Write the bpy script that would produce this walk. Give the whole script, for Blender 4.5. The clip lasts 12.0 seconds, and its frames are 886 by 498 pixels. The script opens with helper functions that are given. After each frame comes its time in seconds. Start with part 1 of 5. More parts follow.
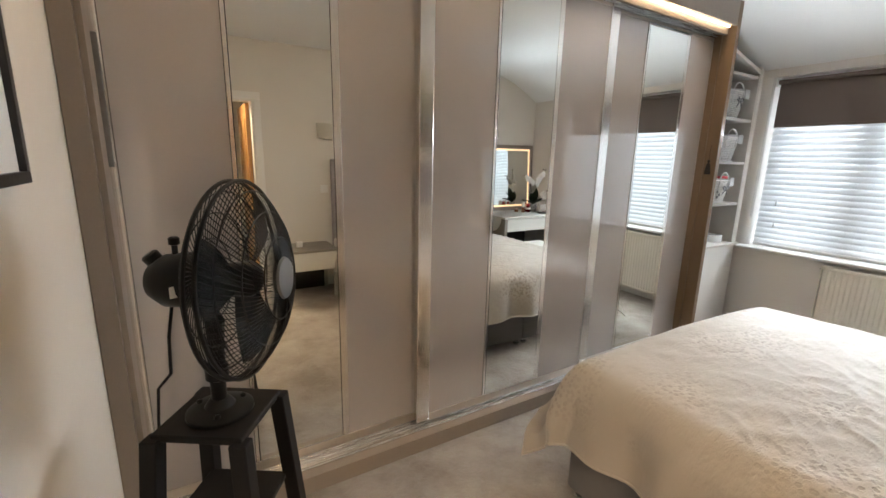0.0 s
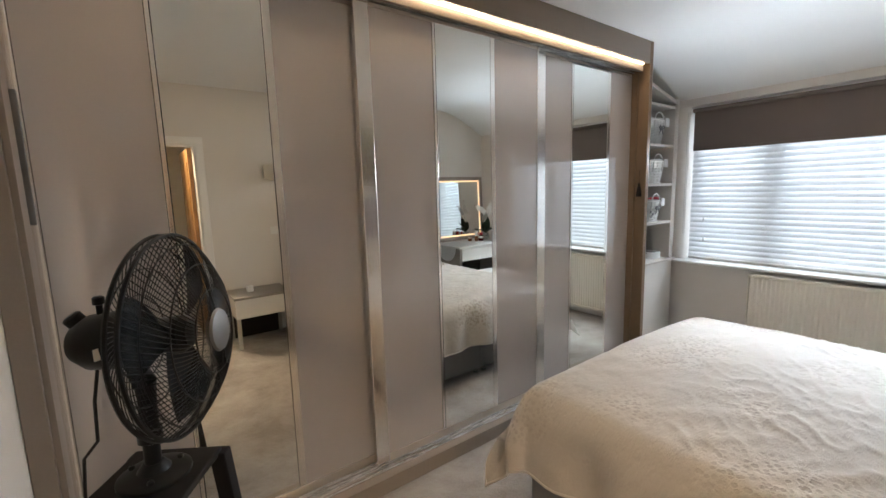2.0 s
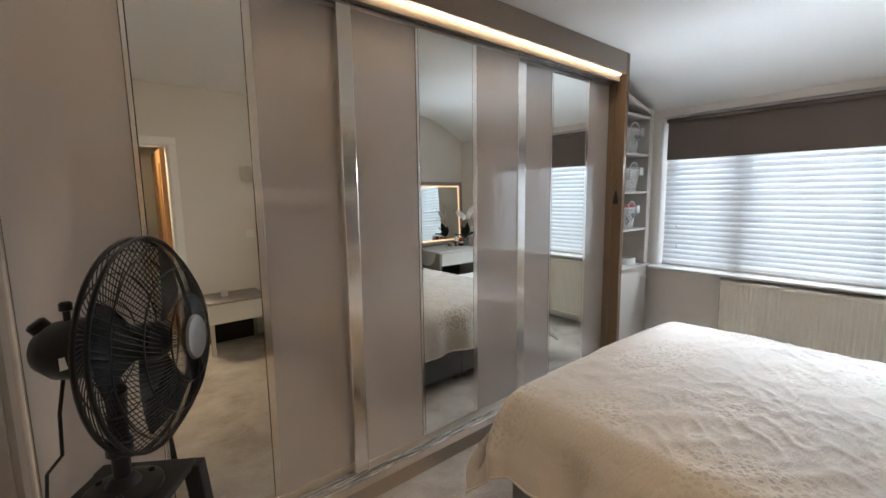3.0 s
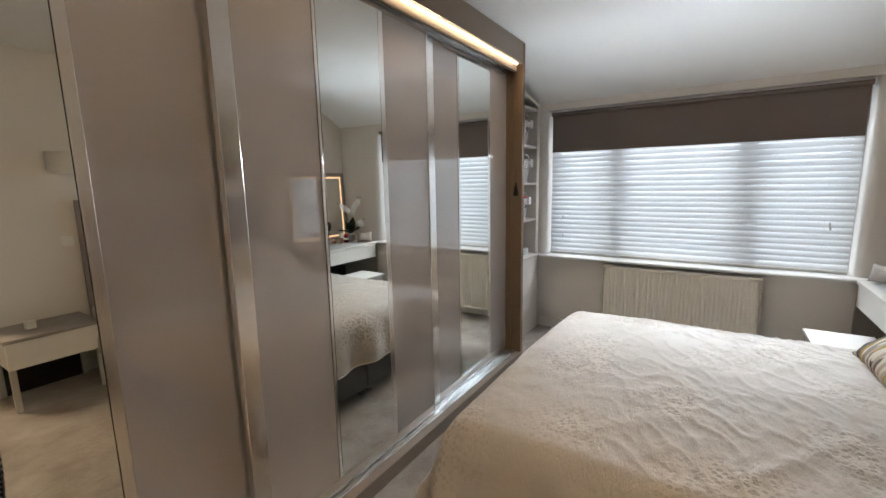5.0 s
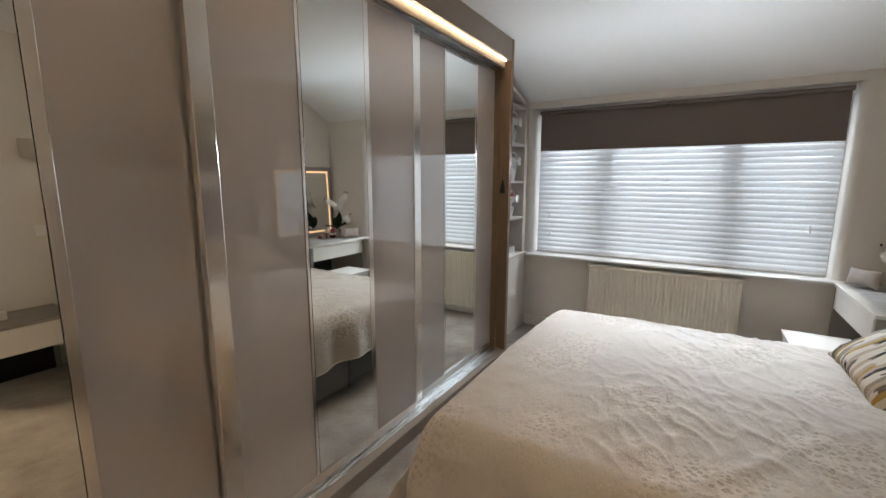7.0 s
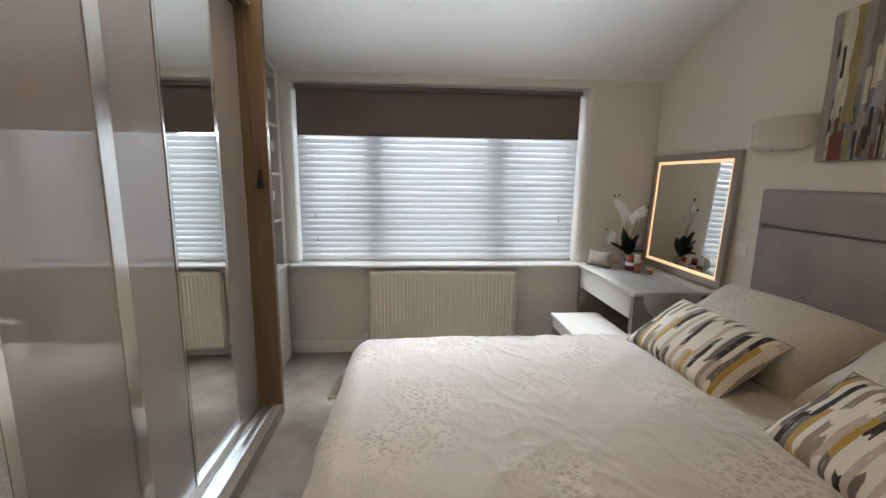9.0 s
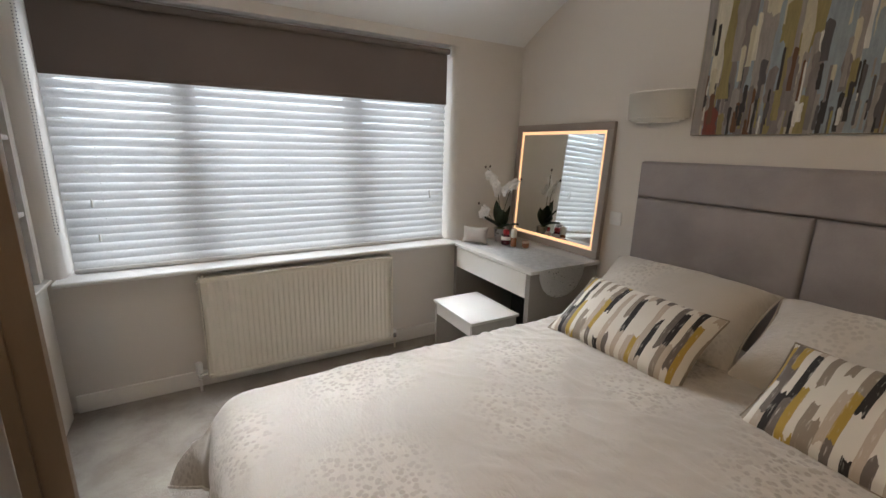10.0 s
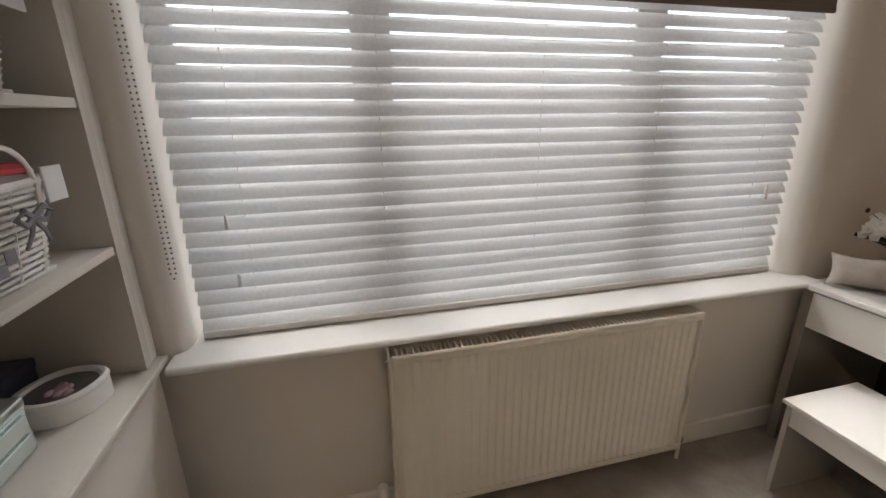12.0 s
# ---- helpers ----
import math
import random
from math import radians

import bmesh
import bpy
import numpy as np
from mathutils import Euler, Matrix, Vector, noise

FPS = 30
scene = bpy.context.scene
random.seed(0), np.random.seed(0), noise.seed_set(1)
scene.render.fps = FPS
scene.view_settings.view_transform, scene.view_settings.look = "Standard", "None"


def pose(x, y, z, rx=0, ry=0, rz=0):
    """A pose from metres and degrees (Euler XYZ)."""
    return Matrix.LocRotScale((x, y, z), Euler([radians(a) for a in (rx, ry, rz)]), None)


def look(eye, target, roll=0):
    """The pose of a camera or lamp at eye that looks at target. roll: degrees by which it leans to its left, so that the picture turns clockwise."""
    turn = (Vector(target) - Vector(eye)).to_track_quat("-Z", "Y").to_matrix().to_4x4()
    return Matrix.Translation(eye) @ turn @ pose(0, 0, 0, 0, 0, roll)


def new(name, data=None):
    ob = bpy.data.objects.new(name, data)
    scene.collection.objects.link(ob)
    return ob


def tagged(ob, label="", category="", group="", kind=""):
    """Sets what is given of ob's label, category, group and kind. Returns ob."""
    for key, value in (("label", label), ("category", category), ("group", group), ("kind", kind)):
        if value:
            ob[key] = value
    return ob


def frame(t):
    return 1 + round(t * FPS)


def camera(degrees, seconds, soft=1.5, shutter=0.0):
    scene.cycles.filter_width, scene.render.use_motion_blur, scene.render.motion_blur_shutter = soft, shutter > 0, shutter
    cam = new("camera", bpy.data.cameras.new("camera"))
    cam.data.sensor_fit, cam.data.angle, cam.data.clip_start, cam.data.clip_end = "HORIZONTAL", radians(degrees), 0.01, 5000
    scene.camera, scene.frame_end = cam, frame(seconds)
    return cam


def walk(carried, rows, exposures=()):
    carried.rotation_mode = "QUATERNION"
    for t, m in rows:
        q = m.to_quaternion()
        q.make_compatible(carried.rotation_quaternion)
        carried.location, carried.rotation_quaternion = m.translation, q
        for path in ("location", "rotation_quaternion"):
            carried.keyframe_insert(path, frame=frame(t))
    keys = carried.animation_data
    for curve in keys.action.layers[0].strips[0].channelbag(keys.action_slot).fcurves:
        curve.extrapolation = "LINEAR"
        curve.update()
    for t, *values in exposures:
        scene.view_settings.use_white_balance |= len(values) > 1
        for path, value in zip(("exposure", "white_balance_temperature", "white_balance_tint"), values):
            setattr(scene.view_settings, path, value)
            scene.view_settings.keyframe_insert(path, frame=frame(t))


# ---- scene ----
cam = camera(92.9, 12.0)
PATH = [
    (0, (0.134, 0.144, 1.506), (1.144, 1.817, 1.082), 1.3),
    (0.5, (0.148, 0.104, 1.525), (1.215, 1.753, 1.144), 0.4),
    (1, (0.16, 0.086, 1.528), (1.271, 1.716, 1.193), -0.6),
    (1.5, (0.164, 0.078, 1.532), (1.31, 1.689, 1.229), -1.3),
    (2, (0.165, 0.082, 1.528), (1.345, 1.673, 1.248), -1.6),
    (2.5, (0.152, 0.079, 1.53), (1.369, 1.643, 1.26), -1.5),
    (4.3, (0.206, 0.36, 1.524), (1.71, 1.648, 1.24), -0.1),
    (4.5, (0.218, 0.431, 1.532), (1.778, 1.646, 1.23), -0.5),
    (5, (0.248, 0.502, 1.548), (1.905, 1.578, 1.235), -1.1),
    (5.5, (0.25, 0.486, 1.583), (1.939, 1.515, 1.286), -1.1),
    (6, (0.24, 0.427, 1.536), (1.924, 1.47, 1.26), -0.7),
    (6.5, (0.253, 0.422, 1.545), (1.919, 1.485, 1.241), -0.5),
    (6.7, (0.257, 0.443, 1.529), (1.925, 1.503, 1.22), -0.2),
    (8.3, (0.679, 0.678, 1.572), (2.53, 1.312, 1.158), 1.4),
    (8.5, (0.772, 0.733, 1.563), (2.664, 1.247, 1.164), 1.9),
    (9, (0.99, 1.027, 1.506), (2.955, 0.879, 1.169), 0.7),
    (9.5, (1.251, 1.216, 1.515), (3.103, 0.623, 1.049), 1.5),
    (10, (1.65, 1.31, 1.516), (3.332, 0.335, 1.045), 1.3),
    (10.5, (1.995, 1.384, 1.53), (3.537, 0.199, 1.063), 1.5),
    (11, (2.377, 1.337, 1.496), (4.061, 0.372, 1.009), 2.1),
    (11.5, (2.823, 1.394, 1.481), (4.637, 0.742, 0.947), -0.3),
    (12, (3.2, 1.491, 1.476), (5.05, 1.027, 0.873), -0.7),
]
walk(cam, [(t, look(eye, target, roll)) for t, eye, target, roll in PATH],
     [(0.0, 1.42, 6000, 5), (2.5, 1.17, 5750, 5), (5.5, 0.9, 6000, 6), (9.0, 0.78, 6050, 7), (10.5, 0.68, 6400, 9), (12.0, 0.34, 6900, 12)])

# ---- world and light ----
world = bpy.data.worlds.new("World")
scene.world = world
world.use_nodes = True
wn = world.node_tree
sky = wn.nodes.new("ShaderNodeTexSky")
sky.sky_type, sky.sun_disc = "NISHITA", False
sky.sun_elevation, sky.sun_rotation = radians(40), radians(120)
wn.links.new(sky.outputs["Color"], wn.nodes["Background"].inputs["Color"])
wn.nodes["Background"].inputs["Strength"].default_value = 0.1

HALL_W, STRIP_W = 15.0, 6.5
SUN_W, SKY_W, UP_W, DOWN_W, LEVEL_W, WASH_W, LED_W, GLOW_W = 0.6, 205.0, 3.0, 3.1, 3.0, 2.4, 7.5, 0.55
sun = new("sun", bpy.data.lights.new("sun", "SUN"))
sun.data.energy, sun.data.angle, sun.data.color = SUN_W, radians(12), (1.0, 0.96, 0.9)
sun.matrix_world = look((9, 3, 8), (4.5, 0.8, 1))

# daylight in the window's opening, outside the glass
day = new("window_daylight", bpy.data.lights.new("window_daylight", "AREA"))
day.data.shape, day.data.size, day.data.size_y = "RECTANGLE", 6.0, 2.2
day.data.energy, day.data.color = SKY_W, (0.98, 0.98, 1.0)
day.matrix_world = look((5.55, 0.78, 3.60), (4.6, 0.78, 1.30))

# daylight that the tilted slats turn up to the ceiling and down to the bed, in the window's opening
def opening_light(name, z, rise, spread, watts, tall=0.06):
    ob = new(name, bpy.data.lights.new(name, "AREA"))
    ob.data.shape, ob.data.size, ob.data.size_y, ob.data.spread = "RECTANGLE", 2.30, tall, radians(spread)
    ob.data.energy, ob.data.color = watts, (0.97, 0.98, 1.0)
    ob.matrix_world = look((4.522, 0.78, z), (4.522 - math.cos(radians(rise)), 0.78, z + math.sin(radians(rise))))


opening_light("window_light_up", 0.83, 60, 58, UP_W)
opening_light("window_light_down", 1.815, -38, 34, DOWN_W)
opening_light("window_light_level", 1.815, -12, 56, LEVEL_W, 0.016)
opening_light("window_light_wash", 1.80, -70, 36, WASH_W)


# the hall's warm ceiling light, through the open door behind
hall = new("hall_light", bpy.data.lights.new("hall_light", "AREA"))
hall.data.shape, hall.data.size = "DISK", 0.45
hall.data.energy, hall.data.color = HALL_W, (1.0, 0.70, 0.43)
hall.data.spread = radians(85)
hall.matrix_world = look((0.36, -1.60, 2.38), (0.50, 0.75, 0.0))


# the wardrobe's LED strip shines down and out from under the pelmet
strip = new("led_strip_light", bpy.data.lights.new("led_strip_light", "AREA"))
strip.data.shape, strip.data.size, strip.data.size_y, strip.data.spread = "RECTANGLE", 3.4, 0.008, radians(150)
strip.data.energy, strip.data.color = STRIP_W, (1.0, 0.70, 0.42)
strip.matrix_world = look((1.69, 1.852, 2.4435), (1.69, 1.152, 1.7435))


# ---- materials ----
def nodes_of(name):
    m = bpy.data.materials.new(name)
    m.use_nodes = True
    return m, m.node_tree, m.node_tree.nodes["Principled BSDF"]


def link(nt, a, b):
    nt.links.new(a, b)


def mixed(nt, fac, a, b):
    n = nt.nodes.new("ShaderNodeMix")
    n.data_type = "RGBA"
    for k, v in ((0, fac), (6, a), (7, b)):
        if isinstance(v, bpy.types.NodeSocket):
            link(nt, v, n.inputs[k])
        else:
            n.inputs[k].default_value = v if k == 0 else (*v, 1)
    return n.outputs[2]


def coord(nt, scale=(1, 1, 1), kind="Object"):
    tc = nt.nodes.new("ShaderNodeTexCoord")
    mp = nt.nodes.new("ShaderNodeMapping")
    mp.inputs["Scale"].default_value = scale
    link(nt, tc.outputs[kind], mp.inputs["Vector"])
    return mp.outputs["Vector"]


def noise_tex(nt, vec, scale, detail=4, rough=0.55):
    n = nt.nodes.new("ShaderNodeTexNoise")
    n.inputs["Scale"].default_value, n.inputs["Detail"].default_value, n.inputs["Roughness"].default_value = scale, detail, rough
    link(nt, vec, n.inputs["Vector"])
    return n.outputs["Fac"]


def ramp(nt, fac, stops, interp="LINEAR"):
    r = nt.nodes.new("ShaderNodeValToRGB")
    r.color_ramp.interpolation = interp
    e = r.color_ramp.elements
    while len(e) < len(stops):
        e.new(0.5)
    for i, (p, c) in enumerate(stops):
        e[i].position = p
        e[i].color = (*c, 1) if len(c) == 3 else c
    link(nt, fac, r.inputs["Fac"])
    return r.outputs["Color"]


def grey(v):
    return (v, v, v)


def math_node(nt, op, a, b=0.0, c=0.0):
    n = nt.nodes.new("ShaderNodeMath")
    n.operation = op
    for k, v in enumerate((a, b, c)):
        if isinstance(v, bpy.types.NodeSocket):
            link(nt, v, n.inputs[k])
        else:
            n.inputs[k].default_value = v
    return n.outputs[0]


def bump(nt, bsdf, height, strength, dist):
    b = nt.nodes.new("ShaderNodeBump")
    b.inputs["Strength"].default_value, b.inputs["Distance"].default_value = strength, dist
    link(nt, height, b.inputs["Height"])
    link(nt, b.outputs["Normal"], bsdf.inputs["Normal"])
    return b


def surface(name, col, rough=0.6, metal=0.0, vary=0.08, big=1.5, fine=60, relief=0.15, dist=0.002, coat=0.0, stretch=(1, 1, 1), spec=0.5):
    """Paint, cloth, metal or plastic: slow blotches and a fine grain."""
    m, nt, b = nodes_of(name)
    v = coord(nt, stretch)
    slow, grain = noise_tex(nt, v, big, 3), noise_tex(nt, v, fine, 5)
    both = math_node(nt, "MULTIPLY_ADD", slow, 0.6, math_node(nt, "MULTIPLY", grain, 0.4))
    lo = tuple(c * (1 - vary) for c in col)
    hi = tuple(min(1, c * (1 + vary)) for c in col)
    link(nt, ramp(nt, both, [(0.35, lo), (0.65, hi)]), b.inputs["Base Color"])
    link(nt, ramp(nt, both, [(0.3, grey(max(0, rough - 0.06))), (0.7, grey(min(1, rough + 0.06)))]), b.inputs["Roughness"])
    b.inputs["Metallic"].default_value = metal
    b.inputs["Coat Weight"].default_value = coat
    b.inputs["Coat Roughness"].default_value = 0.04
    b.inputs["Specular IOR Level"].default_value = spec
    if relief:
        bump(nt, b, grain, relief, dist)
    return m


def emitter(name, col, strength):
    m, nt, b = nodes_of(name)
    b.inputs["Base Color"].default_value = (*col, 1)
    b.inputs["Emission Color"].default_value = (*col, 1)
    b.inputs["Emission Strength"].default_value = strength
    return m


WALL = surface("wall_paint", (0.705, 0.67, 0.625), 0.75, vary=0.025, big=0.8, fine=180, relief=0.08)
WALL_WARM = surface("wall_paint_cream", (0.70, 0.64, 0.56), 0.7, vary=0.025, big=0.8, fine=180, relief=0.08)
CEIL = surface("ceiling_paint", (0.84, 0.84, 0.835), 0.85, vary=0.02, big=0.7, fine=150, relief=0.08)
WHITE = surface("white_gloss_paint", (0.80, 0.79, 0.77), 0.35, vary=0.02, fine=40, relief=0.03)
SKIRT = surface("skirting_paint", (0.80, 0.775, 0.735), 0.4, vary=0.03, fine=40, relief=0.03)
CARCASS = surface("taupe_board", (0.29, 0.24, 0.195), 0.5, vary=0.05, big=2, fine=140, relief=0.08)
UNIT = surface("stone_grey_board", (0.58, 0.545, 0.50), 0.5, vary=0.03, big=2, fine=140, relief=0.06)
WARM_EDGE = surface("warm_brown_board", (0.20, 0.135, 0.08), 0.5, vary=0.08, big=2, fine=120, relief=0.08, stretch=(6, 6, 0.4))
# stone-grey board darkened: the shade inside the shelves is in its colour
UNIT_SHADED = surface("shelf_back_shaded_board", (0.26, 0.228, 0.20), 0.6, vary=0.04, big=2, fine=140, relief=0.06)
GLASS_TAUPE = surface("taupe_back_painted_glass", (0.48, 0.436, 0.405), 0.5, 0.0, vary=0.02, big=1.2, fine=200, relief=0.0, coat=1.0, spec=0.1)
GLASS_TAUPE.node_tree.nodes["Principled BSDF"].inputs["Coat Roughness"].default_value = 0.0
GLASS_TAUPE.node_tree.nodes["Principled BSDF"].inputs["Coat IOR"].default_value = 2.4
ALU = surface("brushed_aluminium", (0.90, 0.885, 0.86), 0.16, 1.0, vary=0.05, big=2, fine=220, relief=0.05, stretch=(1, 1, 0.03))
CHAMPAGNE = surface("champagne_aluminium", (0.62, 0.56, 0.49), 0.30, 0.8, vary=0.05, big=2, fine=220, relief=0.04, stretch=(0.03, 1, 1))
TRACK = surface("anodised_track", (0.80, 0.80, 0.80), 0.25, 1.0, vary=0.04, fine=200, relief=0.04, stretch=(0.03, 1, 1))
GREY_METAL = surface("grey_handle_metal", (0.24, 0.235, 0.23), 0.4, 0.9, vary=0.06, fine=200, relief=0.04)
# black seal in the doors; also the painted shade under both tables
GAP = surface("black_seal_and_shade", (0.015, 0.014, 0.013), 0.6, vary=0.1, fine=90, relief=0.05)
BLACK = surface("black_satin_plastic", (0.007, 0.007, 0.007), 0.42, vary=0.12, fine=70, relief=0.05, spec=0.25)
BLACK_WOOD = surface("black_painted_wood", (0.007, 0.006, 0.006), 0.6, vary=0.15, fine=40, relief=0.12, stretch=(1, 1, 0.2), spec=0.25)
BLADE = surface("dark_translucent_blade", (0.03, 0.033, 0.038), 0.2, vary=0.1, fine=60, relief=0.0, coat=0.5)
CHROME = surface("chrome", (0.8, 0.8, 0.8), 0.12, 1.0, vary=0.03, fine=60, relief=0.0)
MIRROR = surface("mirror_silver", (0.86, 0.885, 0.87), 0.006, 1.0, vary=0.0, fine=10, relief=0.0)
MIRROR.node_tree.nodes["Principled BSDF"].inputs["Roughness"].default_value = 0.0
for l in list(MIRROR.node_tree.nodes["Principled BSDF"].inputs["Roughness"].links):
    MIRROR.node_tree.links.remove(l)
RAD = surface("radiator_enamel", (0.79, 0.755, 0.665), 0.32, vary=0.02, big=1.5, fine=60, relief=0.04)
ROLLER = surface("roller_blind_fabric", (0.165, 0.135, 0.120), 0.85, vary=0.06, big=3, fine=400, relief=0.25)
PLASTIC = surface("white_plastic", (0.78, 0.78, 0.76), 0.35, vary=0.02, fine=60, relief=0.02)
SHADE = surface("cream_lampshade_fabric", (0.85, 0.83, 0.77), 0.8, vary=0.03, fine=300, relief=0.2)
DESK = surface("white_furniture_board", (0.75, 0.735, 0.70), 0.4, vary=0.025, fine=70, relief=0.04)
DESK_SIDE = surface("greige_furniture_board", (0.46, 0.435, 0.40), 0.45, vary=0.03, fine=70, relief=0.04)
DESK_END = surface("taupe_furniture_board", (0.27, 0.25, 0.225), 0.45, vary=0.04, fine=70, relief=0.04)
FRAME_TAUPE = surface("taupe_frame_lacquer", (0.34, 0.295, 0.26), 0.42, vary=0.05, fine=120, relief=0.06)
HEADBOARD = surface("lilac_grey_upholstery", (0.33, 0.305, 0.312), 0.9, vary=0.16, big=4.5, fine=500, relief=0.3, spec=0.25)
DIVAN = surface("grey_divan_fabric", (0.20, 0.195, 0.20), 0.9, vary=0.08, big=4, fine=450, relief=0.35, spec=0.25)
SHEET = surface("cream_cotton_sheet", (0.66, 0.62, 0.57), 0.8, vary=0.04, big=5, fine=300, relief=0.15)
BLACK_FRAME = surface("black_picture_frame", (0.02, 0.018, 0.017), 0.4, vary=0.1, fine=60, relief=0.05)
MOUNT = surface("white_picture_mount", (0.72, 0.71, 0.69), 0.85, vary=0.02, fine=200, relief=0.05)
PRINT_BROWN = surface("brown_print_ink", (0.30, 0.19, 0.12), 0.85, vary=0.2, fine=30, relief=0.03)
PINE = surface("varnished_pine", (0.50, 0.26, 0.09), 0.35, vary=0.22, big=3, fine=26, relief=0.06, stretch=(6, 6, 0.4), coat=0.3)
POUCH = surface("grey_satin_pouch_cloth", (0.46, 0.42, 0.39), 0.55, vary=0.1, big=14, fine=160, relief=0.35)
POT = surface("pewter_pot_glaze", (0.40, 0.385, 0.37), 0.3, 0.6, vary=0.06, fine=50, relief=0.05)
LEAF = surface("dark_orchid_leaf", (0.018, 0.035, 0.014), 0.4, vary=0.25, big=14, fine=60, relief=0.15)
STEM = surface("green_stem", (0.07, 0.10, 0.035), 0.6, vary=0.2, fine=60, relief=0.1)
PETAL = surface("white_orchid_petal", (0.80, 0.79, 0.77), 0.6, vary=0.05, big=30, fine=120, relief=0.15)
BUD = surface("dark_orchid_bud", (0.05, 0.035, 0.03), 0.6, vary=0.2, fine=60, relief=0.1)
RED_GLASS = surface("dark_red_glass", (0.10, 0.008, 0.012), 0.12, vary=0.1, fine=40, relief=0.0, coat=0.6)
RED_CAP = surface("red_cap_plastic", (0.40, 0.02, 0.025), 0.3, vary=0.05, fine=40, relief=0.0)
AMBER = surface("amber_glass", (0.28, 0.12, 0.06), 0.15, vary=0.1, fine=40, relief=0.0, coat=0.6)
PINKISH = surface("blush_plastic", (0.55, 0.40, 0.34), 0.3, vary=0.05, fine=40, relief=0.0)
LABEL = surface("paper_label", (0.72, 0.68, 0.63), 0.7, vary=0.04, fine=80, relief=0.03)
WICKER = surface("white_painted_wicker", (0.74, 0.73, 0.71), 0.6, vary=0.08, big=20, fine=120, relief=0.2)
LINER = surface("pale_grey_liner_cloth", (0.56, 0.55, 0.55), 0.85, vary=0.05, big=12, fine=250, relief=0.25)
RED_CLOTH = surface("red_ribbon_cloth", (0.45, 0.03, 0.04), 0.7, vary=0.1, fine=150, relief=0.2)
GREY_CLOTH = surface("grey_bow_cloth", (0.20, 0.20, 0.22), 0.8, vary=0.15, big=20, fine=150, relief=0.2)
NAVY = surface("navy_box_card", (0.045, 0.05, 0.085), 0.6, vary=0.1, fine=90, relief=0.06)
JEWEL = surface("mirrored_jewel_box_glass", (0.62, 0.70, 0.68), 0.08, 0.85, vary=0.08, big=6, fine=30, relief=0.0)
ROSE = surface("pink_petals", (0.42, 0.25, 0.27), 0.7, vary=0.25, big=30, fine=80, relief=0.3)
TASSEL = surface("black_tassel_thread", (0.018, 0.016, 0.016), 0.85, vary=0.2, fine=200, relief=0.4, stretch=(1, 1, 0.1))
UPVC = surface("white_window_frame", (0.80, 0.80, 0.80), 0.35, vary=0.02, fine=40, relief=0.02)
TABLE_TOP = surface("grey_oak_table_top", (0.30, 0.28, 0.255), 0.5, vary=0.12, big=3, fine=40, relief=0.08, stretch=(1, 8, 1))
LED = emitter("warm_led_strip", (1.0, 0.70, 0.42), LED_W)
GLOW = emitter("mirror_led_border", (1.0, 0.62, 0.33), GLOW_W)


def carpet_material():
    m, nt, b = nodes_of("plush_carpet")
    v = coord(nt)
    tread = noise_tex(nt, v, 3.2, 5, 0.65)
    pile = noise_tex(nt, v, 260, 4, 0.7)
    tuft = noise_tex(nt, v, 45, 4, 0.6)
    c = ramp(nt, tread, [(0.36, (0.24, 0.205, 0.172)), (0.5, (0.34, 0.30, 0.258)), (0.66, (0.43, 0.39, 0.343))])
    c = mixed(nt, math_node(nt, "MULTIPLY", pile, 0.45), c, (0.22, 0.195, 0.17))
    link(nt, c, b.inputs["Base Color"])
    b.inputs["Roughness"].default_value, b.inputs["Specular IOR Level"].default_value = 1.0, 0.1
    b.inputs["Sheen Weight"].default_value = 0.3
    h = math_node(nt, "MULTIPLY_ADD", pile, 0.6, math_node(nt, "ADD", tuft, math_node(nt, "MULTIPLY", tread, 1.5)))
    bump(nt, b, h, 0.7, 0.012)
    return m


def slat_material():
    """White faux-wood slat: lets part of the daylight through."""
    m, nt, b = nodes_of("white_blind_slat")
    v = coord(nt)
    g = noise_tex(nt, v, 90, 3)
    link(nt, ramp(nt, g, [(0.3, (0.74, 0.74, 0.74)), (0.7, (0.82, 0.82, 0.82))]), b.inputs["Base Color"])
    b.inputs["Roughness"].default_value = 0.45
    t = nt.nodes.new("ShaderNodeBsdfTranslucent")
    t.inputs["Color"].default_value = (0.80, 0.82, 0.86, 1)
    mx = nt.nodes.new("ShaderNodeMixShader")
    mx.inputs[0].default_value = 0.0005
    link(nt, b.outputs[0], mx.inputs[1])
    link(nt, t.outputs[0], mx.inputs[2])
    link(nt, mx.outputs[0], nt.nodes["Material Output"].inputs["Surface"])
    return m


def motif(nt, vec, size):
    """Round flower heads made of many small petals: (mask of the heads, petals)."""
    cell = nt.nodes.new("ShaderNodeTexVoronoi")
    cell.inputs["Scale"].default_value = 1 / size
    cell.inputs["Randomness"].default_value = 0.75
    link(nt, vec, cell.inputs["Vector"])
    wob = noise_tex(nt, vec, 14, 2)
    d = math_node(nt, "MULTIPLY_ADD", wob, 0.25, cell.outputs["Distance"])
    head = ramp(nt, d, [(0.44, grey(1)), (0.64, grey(0))])
    pet = nt.nodes.new("ShaderNodeTexVoronoi")
    pet.inputs["Scale"].default_value = 50
    link(nt, vec, pet.inputs["Vector"])
    petals = ramp(nt, pet.outputs["Distance"], [(0.34, grey(1)), (0.50, grey(0))])
    return head, petals


